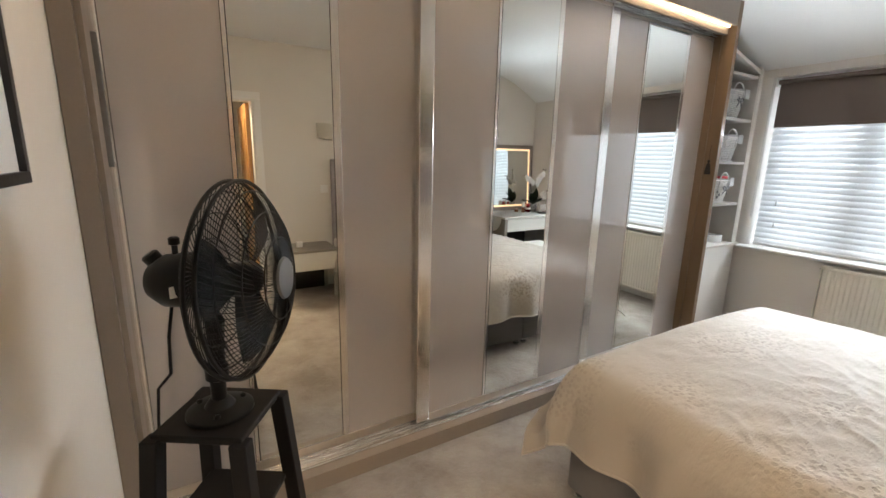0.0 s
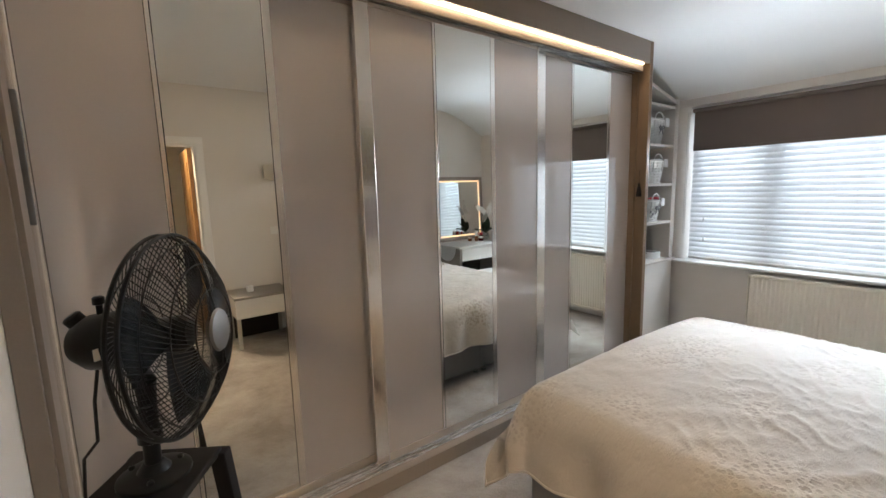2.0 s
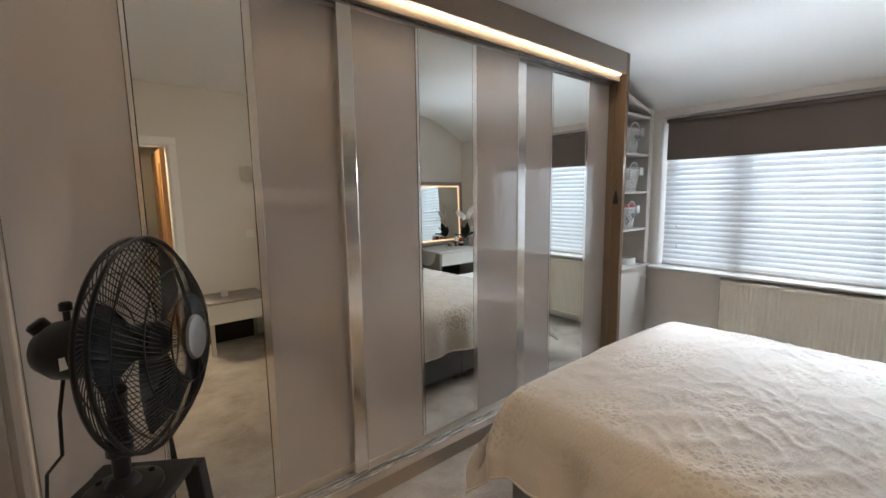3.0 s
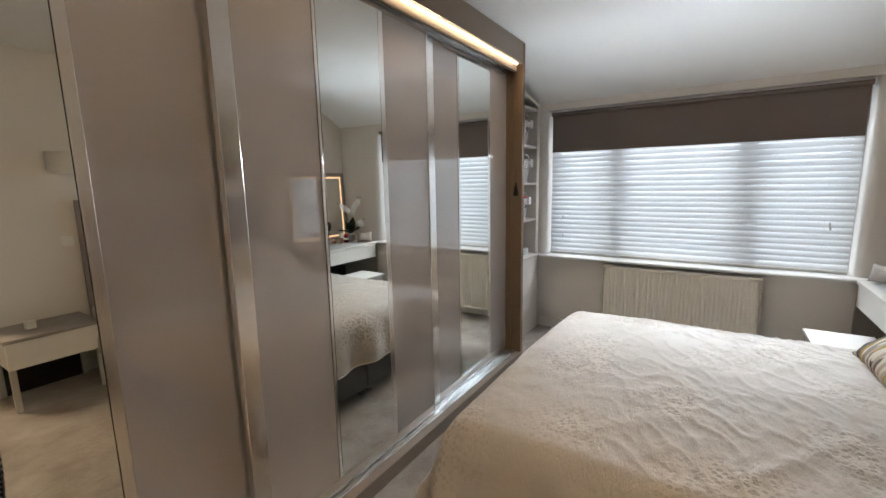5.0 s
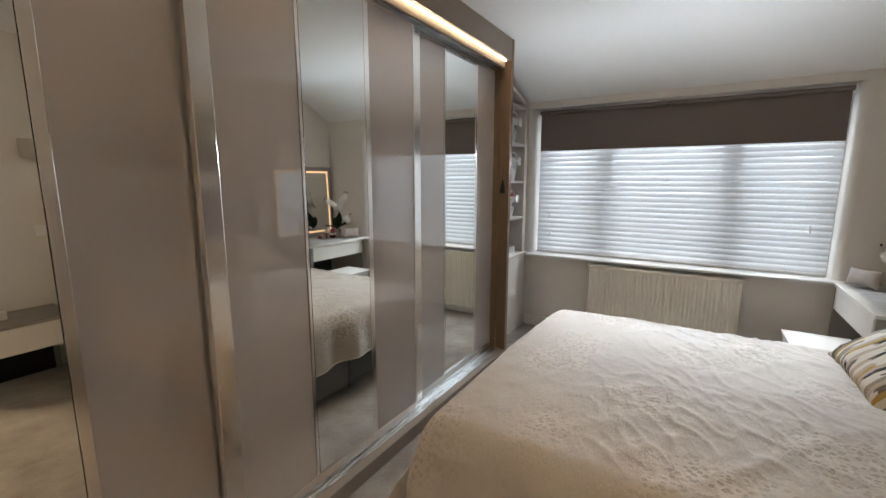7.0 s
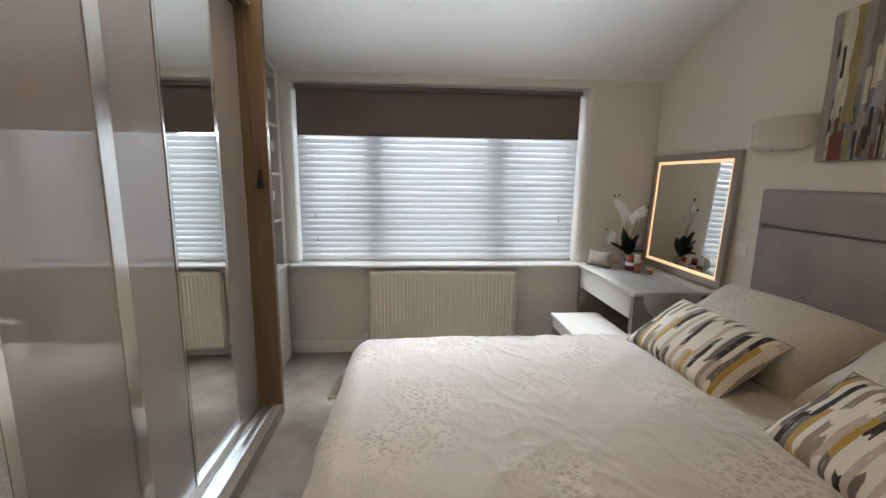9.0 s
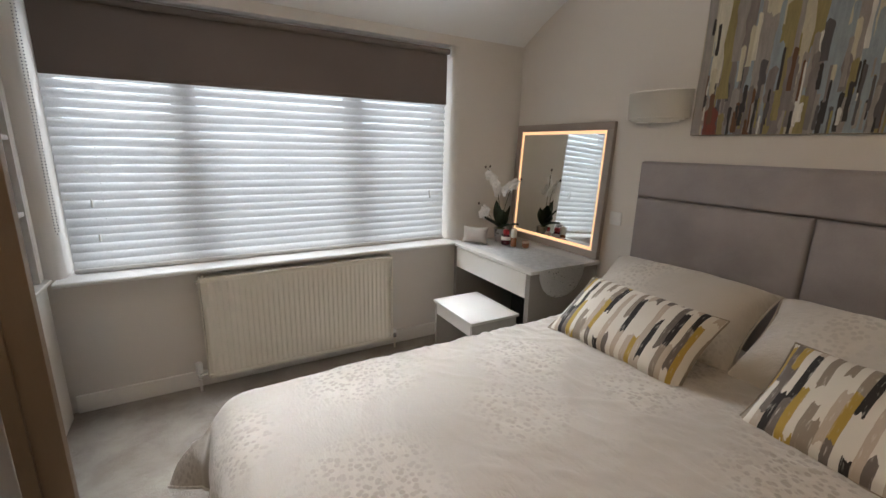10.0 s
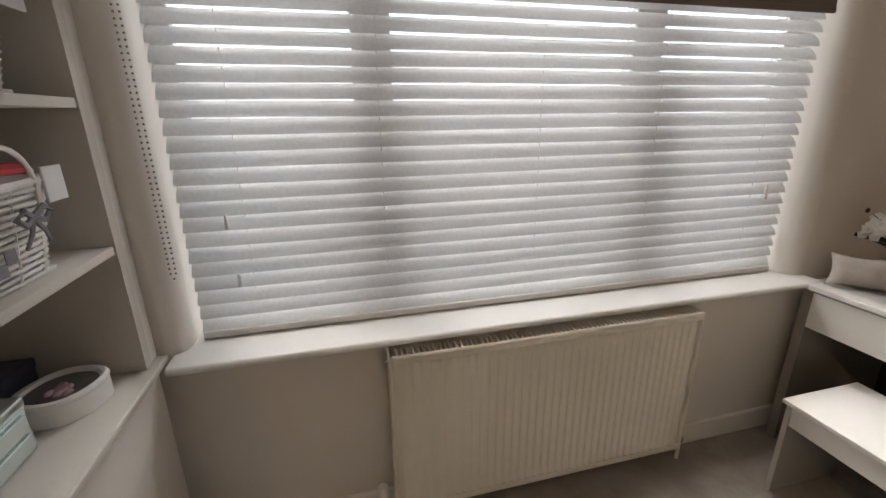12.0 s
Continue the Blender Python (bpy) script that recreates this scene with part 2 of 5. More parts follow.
def duvet_material(name="cream_jacquard_duvet", base=(0.50, 0.455, 0.40), woven=(0.32, 0.265, 0.212), size=0.46):
    m, nt, b = nodes_of(name)
    v = coord(nt)
    head, petals = motif(nt, v, size)
    weave = noise_tex(nt, v, 420, 3)
    slow = noise_tex(nt, v, 3, 3)
    breakup = ramp(nt, noise_tex(nt, v, 7, 4), [(0.35, grey(0.25)), (0.6, grey(1))])
    fac = math_node(nt, "MULTIPLY", math_node(nt, "MULTIPLY", head, petals), math_node(nt, "MULTIPLY", breakup, 0.85))
    # the satin weave's sheen is painted: heads paler than the base, petals darker
    sheen_ground = math_node(nt, "MULTIPLY", head, math_node(nt, "MULTIPLY", breakup, 0.75))
    c = mixed(nt, math_node(nt, "SUBTRACT", sheen_ground, math_node(nt, "MULTIPLY", fac, 0.8)), base, tuple(min(0.8, x * 1.24) for x in base))
    c = mixed(nt, math_node(nt, "MULTIPLY", fac, 0.55), c, woven)
    c = mixed(nt, math_node(nt, "MULTIPLY", slow, 0.25), c, tuple(x * 0.86 for x in base))
    link(nt, c, b.inputs["Base Color"])
    link(nt, ramp(nt, fac, [(0, grey(0.62)), (1, grey(0.8))]), b.inputs["Roughness"])
    b.inputs["Sheen Weight"].default_value = 0.25
    fold = noise_tex(nt, coord(nt, (1.0, 1.3, 1.0)), 9, 3, 0.5)
    h = math_node(nt, "MULTIPLY_ADD", fold, 1.6, math_node(nt, "MULTIPLY_ADD", fac, -0.4, math_node(nt, "MULTIPLY", weave, 0.12)))
    fine = noise_tex(nt, coord(nt, (1.0, 2.2, 1.0)), 17, 4, 0.6)
    h = math_node(nt, "MULTIPLY_ADD", math_node(nt, "ABSOLUTE", math_node(nt, "SUBTRACT", fine, 0.5)), -1.5, h)
    bump(nt, b, h, 0.65, 0.006)
    return m


def stroke_cushion_material():
    """Printed cotton: broken upright brush strokes in grey, black, mustard and blush on cream."""
    m, nt, b = nodes_of("brush_stroke_print")
    v = coord(nt, (1, 1, 1), "UV")
    sep = nt.nodes.new("ShaderNodeSeparateXYZ")
    link(nt, v, sep.inputs[0])
    jag = noise_tex(nt, coord(nt, (30, 3, 1), "UV"), 1.0, 3)
    u = math_node(nt, "MULTIPLY_ADD", jag, 0.5, math_node(nt, "MULTIPLY", sep.outputs[0], 29))
    col = math_node(nt, "FLOOR", u)
    wn1 = nt.nodes.new("ShaderNodeTexWhiteNoise")
    wn1.noise_dimensions = "1D"
    link(nt, col, wn1.inputs["W"])
    row = math_node(nt, "FLOOR", math_node(nt, "MULTIPLY_ADD", math_node(nt, "MULTIPLY_ADD", noise_tex(nt, coord(nt, (40, 4, 1), "UV"), 1.0, 2), 0.25, sep.outputs[1]), 2.0, math_node(nt, "MULTIPLY", wn1.outputs["Value"], 5)))
    cmb = nt.nodes.new("ShaderNodeCombineXYZ")
    link(nt, col, cmb.inputs[0])
    link(nt, row, cmb.inputs[1])
    wn2 = nt.nodes.new("ShaderNodeTexWhiteNoise")
    wn2.noise_dimensions = "2D"
    link(nt, cmb.outputs[0], wn2.inputs["Vector"])
    cream, grey1, dark, must, blush, stone = (0.66, 0.62, 0.55), (0.15, 0.125, 0.11), (0.022, 0.019, 0.018), (0.40, 0.27, 0.05), (0.46, 0.385, 0.31), (0.27, 0.225, 0.175)
    c = ramp(nt, wn2.outputs["Value"], [(0.0, cream), (0.18, blush), (0.38, stone), (0.50, grey1), (0.60, cream), (0.70, dark), (0.82, must), (0.92, cream)], "CONSTANT")
    dry = noise_tex(nt, coord(nt, (90, 7, 1), "UV"), 1.0, 4)
    c = mixed(nt, ramp(nt, dry, [(0.58, grey(0)), (0.74, grey(0.75))]), c, cream)
    link(nt, c, b.inputs["Base Color"])
    b.inputs["Roughness"].default_value = 0.8
    bump(nt, b, noise_tex(nt, coord(nt), 380, 3), 0.25, 0.002)
    return m


def lace_material():
    m, nt, b = nodes_of("white_lace")
    v = coord(nt)
    vo = nt.nodes.new("ShaderNodeTexVoronoi")
    vo.inputs["Scale"].default_value = 55
    link(nt, v, vo.inputs["Vector"])
    hole = ramp(nt, vo.outputs["Distance"], [(0.14, grey(0)), (0.24, grey(1))])
    patch = ramp(nt, noise_tex(nt, v, 16, 2), [(0.48, grey(1)), (0.56, grey(0))])
    a = math_node(nt, "MAXIMUM", hole, patch)
    link(nt, a, b.inputs["Alpha"])
    link(nt, ramp(nt, noise_tex(nt, v, 130, 4), [(0.3, (0.74, 0.74, 0.73)), (0.7, (0.88, 0.88, 0.87))]), b.inputs["Base Color"])
    b.inputs["Roughness"].default_value = 0.85
    bump(nt, b, vo.outputs["Distance"], 0.5, 0.003)
    return m


def runner_material():
    m, nt, b = nodes_of("white_table_runner_cloth")
    v = coord(nt)
    vo = nt.nodes.new("ShaderNodeTexVoronoi")
    vo.inputs["Scale"].default_value = 60
    link(nt, v, vo.inputs["Vector"])
    link(nt, ramp(nt, noise_tex(nt, v, 25, 4), [(0.35, (0.66, 0.66, 0.65)), (0.65, (0.78, 0.78, 0.77))]), b.inputs["Base Color"])
    b.inputs["Roughness"].default_value = 0.85
    bump(nt, b, vo.outputs["Distance"], 0.35, 0.002)
    return m


def glass_material():
    m, nt, b = nodes_of("window_glass")
    b.inputs["Transmission Weight"].default_value, b.inputs["Roughness"].default_value = 1.0, 0.0
    b.inputs["Base Color"].default_value = (0.97, 0.98, 0.98, 1)
    return m


CARPET, SLAT, DUVET = carpet_material(), slat_material(), duvet_material()
PILLOW = duvet_material("cream_embossed_pillowcase", (0.54, 0.50, 0.445), (0.42, 0.38, 0.33), 0.30)
STROKES, LACE, RUNNER, PANE = stroke_cushion_material(), lace_material(), runner_material(), glass_material()


# ---- building blocks ----
def thing(name, label, category, at=(0, 0, 0), group="", kind=""):
    ob = new(name)
    ob.empty_display_size = 0.05
    ob.location = at
    ob["base"] = at
    return tagged(ob, label, category, group, kind)


def base_of(ob):
    while ob is not None:
        if "base" in ob:
            return Vector(ob["base"])
        ob = ob.parent
    return Vector((0, 0, 0))


def part(name, bm, material, parent=None, label="", smooth=False):
    """One mesh object from a bmesh in world metres, under a thing or a part."""
    if parent is not None:
        bmesh.ops.translate(bm, verts=bm.verts, vec=-base_of(parent))
    me = bpy.data.meshes.new(name)
    bm.to_mesh(me)
    bm.free()
    for m in material if isinstance(material, (list, tuple)) else [material]:
        me.materials.append(m)
    if smooth:
        for p in me.polygons:
            p.use_smooth = True
        me.set_sharp_from_angle(angle=radians(35))
    ob = new(name, me)
    ob.parent = parent
    return tagged(ob, label)


def fixed(name, bm, material, label="", category="", smooth=False):
    ob = part(name, bm, material, None, label, smooth)
    return tagged(ob, label, category, "", "structure")


def box(x0, x1, y0, y1, z0, z1, bevel=0.0, seg=2, bm=None):
    mine = bmesh.new()
    bmesh.ops.create_cube(mine, size=1)
    for v in mine.verts:
        v.co = Vector(((x0 + x1) / 2 + v.co.x * (x1 - x0), (y0 + y1) / 2 + v.co.y * (y1 - y0), (z0 + z1) / 2 + v.co.z * (z1 - z0)))
    if bevel:
        bmesh.ops.bevel(mine, geom=mine.edges[:], offset=bevel, segments=seg, profile=0.5, affect="EDGES")
    if bm is None:
        return mine
    add(bm, mine)
    return bm


def add(bm, other):
    me = bpy.data.meshes.new("joined")
    other.to_mesh(me)
    other.free()
    bm.from_mesh(me)
    bpy.data.meshes.remove(me)
    return bm


def turned(bm, m):
    bmesh.ops.transform(bm, matrix=m, verts=bm.verts)
    return bm


def prism(points, axis, a, b):
    """A closed outline in the plane across the axis, drawn out from a to b."""
    bm = bmesh.new()
    put = {"x": lambda p, t: (t, p[0], p[1]), "y": lambda p, t: (p[0], t, p[1]), "z": lambda p, t: (p[0], p[1], t)}[axis]
    lo, hi = [bm.verts.new(put(p, a)) for p in points], [bm.verts.new(put(p, b)) for p in points]
    bm.faces.new(lo), bm.faces.new(hi)
    n = len(points)
    for i in range(n):
        bm.faces.new((lo[i], lo[(i + 1) % n], hi[(i + 1) % n], hi[i]))
    bmesh.ops.recalc_face_normals(bm, faces=bm.faces)
    return bm


def lathe(profile, at=(0, 0, 0), seg=24):
    """(radius, height) rings turned round the upright through at."""
    bm = bmesh.new()
    rings = []
    for r, z in profile:
        rings.append([bm.verts.new((at[0] + r * math.cos(2 * math.pi * i / seg), at[1] + r * math.sin(2 * math.pi * i / seg), at[2] + z)) for i in range(seg)])
    for a, b in zip(rings, rings[1:]):
        for i in range(seg):
            bm.faces.new((a[i], a[(i + 1) % seg], b[(i + 1) % seg], b[i]))
    bm.faces.new(rings[0]), bm.faces.new(rings[-1])
    bmesh.ops.recalc_face_normals(bm, faces=bm.faces)
    return bm


def tube(points, r, seg=8, closed=False, taper=1.0):
    """A round rod along points."""
    bm = bmesh.new()
    pts = [Vector(p) for p in points]
    n = len(pts)
    rings = []
    up = Vector((0, 0, 1))
    for i, p in enumerate(pts):
        d = (pts[(i + 1) % n] - pts[i - 1]) if closed else (pts[min(i + 1, n - 1)] - pts[max(i - 1, 0)])
        d.normalize()
        s = d.cross(up)
        if s.length < 0.05:
            s = d.cross(Vector((1, 0, 0)))
        s.normalize()
        t = s.cross(d)
        rr = r * (1 + (taper - 1) * i / max(1, n - 1))
        rings.append([bm.verts.new(p + rr * (math.cos(2 * math.pi * k / seg) * s + math.sin(2 * math.pi * k / seg) * t)) for k in range(seg)])
    for i in range(n if closed else n - 1):
        a, b = rings[i], rings[(i + 1) % n]
        for k in range(seg):
            bm.faces.new((a[k], a[(k + 1) % seg], b[(k + 1) % seg], b[k]))
    if not closed:
        bm.faces.new(rings[0]), bm.faces.new(rings[-1])
    bmesh.ops.recalc_face_normals(bm, faces=bm.faces)
    return bm


def grid(nu, nv, f, uv=False):
    """A sheet of nu x nv cells; f(u, v) gives the place."""
    bm = bmesh.new()
    vs = [[bm.verts.new(f(i / nu, j / nv)) for j in range(nv + 1)] for i in range(nu + 1)]
    lay = bm.loops.layers.uv.new("UVMap") if uv else None
    for i in range(nu):
        for j in range(nv):
            fc = bm.faces.new((vs[i][j], vs[i + 1][j], vs[i + 1][j + 1], vs[i][j + 1]))
            if uv:
                for lp, (a, b) in zip(fc.loops, ((i, j), (i + 1, j), (i + 1, j + 1), (i, j + 1))):
                    lp[lay].uv = (a / nu, b / nv)
    return bm


# ---- plan ----
WX0, WX1 = -0.17, 4.50        # wall beside the entrance, window wall
WY0, WY1 = -1.045, 2.56        # headboard wall, wall behind the wardrobe
OY0, OY1, OZ0, OZ1 = -0.407, 1.978, 0.755, 2.235   # window opening
DX0, DX1, DZ = -0.02, 0.765, 2.04                 # door opening in the headboard wall
CEIL_Z = 2.610

# ---- large structure ----
fixed("floor", box(-0.9, 4.9, -3.2, 2.8, -0.12, 0.0), CARPET, "plush beige-grey carpet over the whole bedroom floor", "carpet")
fixed("wall_west", box(WX0 - 0.14, WX0, WY0, 2.7, 0, 2.8), WALL_WARM, "cream painted wall beside the entrance", "wall")
bm = box(DX1, 4.9, WY0 - 0.14, WY0, 0, 2.8)
box(-0.9, DX0, WY0 - 0.14, WY0, 0, 2.8, bm=bm)
box(DX0, DX1, WY0 - 0.14, WY0, DZ, 2.8, bm=bm)
fixed("wall_south", bm, WALL, "greige painted wall behind the headboard", "wall")
fixed("wall_north", box(WX0, 4.9, WY1, WY1 + 0.14, 0, 2.8), WALL, "greige painted wall behind the wardrobe", "wall")
RND = 0.06                     # radius of the plaster corners at the reveal
bm = box(WX1, WX1 + 0.28, WY0, OY0 - RND, 0, 2.8)
box(WX1, WX1 + 0.28, OY1 + RND, WY1, 0, 2.8, bm=bm)
box(WX1, WX1 + 0.28, OY0 - RND, OY1 + RND, 0, OZ0, bm=bm)
box(WX1, WX1 + 0.28, OY0 - RND, OY1 + RND, OZ1, 2.8, bm=bm)
fixed("wall_east", bm, WALL, "greige painted window wall with a deep reveal", "wall")

# rounded plaster corners of the reveal
for y, s in ((OY1, 1), (OY0, -1)):
    arc = [math.pi / 2 * k / 10 for k in range(11)]
    pts = [(WX1 + RND * (1 - math.cos(a)), y + s * RND * (1 - math.sin(a))) for a in arc]
    pts += [(WX1 + 0.28, y), (WX1 + 0.28, y + s * RND)]
    fixed("trim", prism(pts, "z", OZ0, OZ1), WALL, "rounded plaster corner of the window reveal", "trim", True)

# ceiling: flat, curving down to the eaves over the window
prof = [(WX0 - 0.1, CEIL_Z), (3.52, CEIL_Z), (3.72, CEIL_Z - 0.005), (3.84, CEIL_Z - 0.019), (3.96, CEIL_Z - 0.048), (4.09, CEIL_Z - 0.095), (4.30, CEIL_Z - 0.195), (4.52, CEIL_Z - 0.322)]
fixed("ceiling", prism(prof + [(4.52, 2.95), (WX0 - 0.1, 2.95)], "y", WY0 - 0.1, WY1 + 0.1), CEIL, "white ceiling sloping down to the eaves", "ceiling", True)

# skirting
def skirting(x0, x1, y0, y1):
    bm = box(x0, x1, y0, y1, 0, 0.105, 0.004)
    return fixed("baseboard", bm, SKIRT, "white painted skirting board", "skirting")


skirting(WX1 - 0.018, WX1, WY0 + 0.02, 2.03)
skirting(DX1 + 0.08, 4.48, WY0, WY0 + 0.018)
skirting(WX0, WX0 + 0.018, WY0 + 0.02, 1.84)

# ---- window ----
win = fixed("window_1", box(WX1 + 0.20, WX1 + 0.26, OY0, OY1, OZ0, OZ0 + 0.06, 0.006), UPVC, "white three-light window behind the blinds", "window")
for n, b in (("window_frame", box(WX1 + 0.20, WX1 + 0.26, OY0, OY1, OZ1 - 0.06, OZ1, 0.006)),
             ("window_frame", box(WX1 + 0.20, WX1 + 0.26, OY0, OY0 + 0.06, OZ0 + 0.061, OZ1 - 0.061, 0.006)),
             ("window_frame", box(WX1 + 0.20, WX1 + 0.26, OY1 - 0.06, OY1, OZ0 + 0.061, OZ1 - 0.061, 0.006)),
             ("mullion", box(WX1 + 0.195, WX1 + 0.265, 1.28, 1.41, OZ0 + 0.061, OZ1 - 0.061, 0.008)),
             ("mullion", box(WX1 + 0.195, WX1 + 0.265, 0.24, 0.37, OZ0 + 0.061, OZ1 - 0.061, 0.008))):
    part(n, b, UPVC, win)
for y0, y1 in ((OY0 + 0.061, 0.239), (0.371, 1.279), (1.411, OY1 - 0.061)):
    p = part("pane", box(WX1 + 0.225, WX1 + 0.235, y0, y1, OZ0 + 0.061, OZ1 - 0.061), PANE, win)
    p.visible_shadow = False

# inner sill with a rounded nose
pts = [(WX1 + 0.20, OZ0 + 0.004), (WX1 + 0.20, OZ0 + 0.030)] + [(WX1 - 0.070 - 0.013 * math.sin(a), OZ0 + 0.017 + 0.013 * math.cos(a)) for a in [math.pi * k / 8 for k in range(9)]]
fixed("window_sill", prism(pts, "y", OY0 - 0.075, OY1 + 0.040), WHITE, "white painted window sill with a rounded nose", "sill", True)

# venetian blind
PITCH, SLATS = 0.0478, 22
blind = thing("venetian_blind", "white slatted venetian blind, lowered and tilted shut", "blind", (WX1 + 0.105, 0.78, OZ0 + 0.04))
SX = WX1 + 0.105
for k in range(SLATS):
    z = OZ0 + 0.078 + k * PITCH
    tilt = radians(53 + random.uniform(-1.2, 1.2))

    def slat_at(u, v, z=z, tilt=tilt, k=k):
        w = (v - 0.5) * 0.0596
        crown = 0.0085 * (1 - (2 * v - 1) ** 2)
        sag = 0.0012 * math.sin(u * 9 + k * 1.7)
        return (SX - w * math.cos(tilt) - crown * math.sin(tilt), OY0 + 0.024 + u * (OY1 - OY0 - 0.048), z - w * math.sin(tilt) + crown * math.cos(tilt) * 0.5 + sag)
    bm = grid(16, 8, slat_at)
    bmesh.ops.solidify(bm, geom=bm.faces[:], thickness=0.0042)
    for e in bm.edges:
        e.smooth = not (len(e.link_faces) == 2 and e.calc_face_angle() > 0.7)
    part("slat", bm, SLAT, blind, smooth=True)
part("bottom_rail", box(SX - 0.026, SX + 0.026, OY0 + 0.024, OY1 - 0.024, OZ0 + 0.033, OZ0 + 0.057, 0.005), WHITE, blind)
part("head_rail", box(SX - 0.028, SX + 0.028, OY0 + 0.022, OY1 - 0.022, OZ1 - 0.05, OZ1 - 0.003, 0.003), WHITE, blind)
for y in (OY1 - 0.20, 1.34, 0.78, 0.30, OY0 + 0.19):
    part("ladder_cord", tube([(SX + 0.002, y, OZ0 + 0.05), (SX + 0.002, y, OZ1 - 0.04)], 0.0014, 5), PLASTIC, blind)
for y, z in ((OY1 - 0.155, 1.16), (OY1 - 0.165, 0.97), (OY0 + 0.16, 1.13), (OY0 + 0.165, 1.15)):
    part("cord_toggle", lathe([(0.002, 0.04), (0.005, 0.034), (0.007, 0.0), (0.004, -0.004)], (SX - 0.045, y, z), 10), PLASTIC, blind, smooth=True)

# roller blind over it
roller = thing("roller_blind", "brown blackout roller blind, rolled a quarter down", "blind", (WX1 + 0.035, 0.78, 1.84))
RX = WX1 + 0.035
part("roller_tube", turned(lathe([(0.019, 0), (0.019, OY1 - OY0 - 0.06)], (0, 0, 0), 20), Matrix.Translation((RX, OY1 - 0.03, OZ1 - 0.042)) @ Matrix.Rotation(radians(90), 4, "X")), ROLLER, roller, smooth=True)
part("blind_cloth", box(RX + 0.017, RX + 0.019, OY0 + 0.036, OY1 - 0.036, 1.845, OZ1 - 0.042), ROLLER, roller)
part("hem_bar", box(RX + 0.012, RX + 0.024, OY0 + 0.036, OY1 - 0.036, 1.825, 1.846, 0.003), ROLLER, roller)
for y in (OY0 + 0.024, OY1 - 0.028):
    part("bracket", box(RX - 0.025, RX + 0.03, y - 0.003, y + 0.003, OZ1 - 0.075, OZ1 - 0.006, 0.001), PLASTIC, roller)
cy = OY1 + 0.012
bm = bmesh.new()
for k in range(150):
    z = 1.03 + (k % 75) * 0.0155
    y = cy - 0.008 - (0.014 if k >= 75 else 0.0)
    if k % 75 < 1:
        y = cy - 0.015
    mine = bmesh.new()
    bmesh.ops.create_icosphere(mine, subdivisions=1, radius=0.0035)
    add(bm, turned(mine, Matrix.Translation((RX - 0.024, y, z))))
part("bead_chain", bm, GREY_METAL, roller, "beaded control chain")

# view outside, far beyond the panes
bg = emitter("outdoor_glow", (0.80, 0.88, 0.95), 1.6)
fixed("backdrop", box(60, 60.2, -90, 90, -20, 60), bg, "pale overcast distance beyond the window", "backdrop")

# ---- radiator ----
RY0, RY1, RZ0, RZ1, RF = 0.14, 1.375, 0.085, 0.735, 4.388
rad = thing("radiator", "cream enamelled panel radiator under the window", "radiator", ((RF + 4.46) / 2, (RY0 + RY1) / 2, RZ0))
pts = [(RF + 0.016, RY0 + 0.012)]
n = 37
for k in range(n):
    a = RY0 + 0.03 + (RY1 - RY0 - 0.06) * k / n
    w = (RY1 - RY0 - 0.06) / n
    pts += [(RF + 0.005, a), (RF + 0.001, a + 0.25 * w), (RF + 0.001, a + 0.5 * w), (RF + 0.005, a + 0.75 * w)]
pts += [(RF + 0.006, RY1 - 0.03), (RF + 0.016, RY1 - 0.012)]
part("front_panel", prism(pts, "z", RZ0 + 0.028, RZ1 - 0.03), RAD, rad, smooth=False)
part("top_border", box(RF, RF + 0.014, RY0 + 0.01, RY1 - 0.01, RZ1 - 0.031, RZ1 - 0.004, 0.004), RAD, rad)
part("bottom_border", box(RF, RF + 0.014, RY0 + 0.01, RY1 - 0.01, RZ0, RZ0 + 0.029, 0.004), RAD, rad)
part("back_panel", box(4.455, 4.468, RY0 + 0.01, RY1 - 0.01, RZ0 + 0.01, RZ1 - 0.01, 0.003), RAD, rad)
for y in (RY0, RY1 - 0.009):
    part("side_panel", box(RF + 0.002, 4.468, y, y + 0.009, RZ0 + 0.01, RZ1, 0.003), RAD, rad)
bm = box(RF + 0.001, RF + 0.014, RY0 + 0.01, RY1 - 0.01, RZ1 - 0.003, RZ1, 0.001)
box(4.456, 4.467, RY0 + 0.01, RY1 - 0.01, RZ1 - 0.004, RZ1, 0.001, bm=bm)
k = RY0 + 0.02
while k < RY1 - 0.02:
    box(RF + 0.014, 4.456, k, k + 0.0065, RZ1 - 0.012, RZ1 - 0.001, bm=bm)
    k += 0.0185
part("top_grille", bm, RAD, rad)
part("convector_fins", box(RF + 0.02, 4.45, RY0 + 0.02, RY1 - 0.02, RZ0 + 0.05, RZ1 - 0.06), GREY_METAL, rad)
for y, s, trv in ((RY1 + 0.045, -1, True), (RY0 - 0.022, 1, False)):
    v = part("valve", tube([(4.42, y, 0.0), (4.42, y, 0.10)], 0.0075, 10), WHITE if trv else RAD, rad)
    part("valve_body", lathe([(0.010, 0.085), (0.014, 0.092), (0.014, 0.112), (0.010, 0.122)], (4.42, y, 0), 14), CHROME, v, smooth=True)
    part("valve_tail", tube([(4.42, y, 0.108), (4.42, y + s * 0.04, 0.112)], 0.009, 10), CHROME, v)
    cap = [(0.012, 0.122), (0.019, 0.128), (0.020, 0.185), (0.016, 0.195), (0.006, 0.197)] if trv else [(0.009, 0.12), (0.011, 0.125), (0.010, 0.152), (0.004, 0.155)]
    part("valve_head", lathe(cap, (4.42, y, 0), 18), PLASTIC, v, smooth=True)
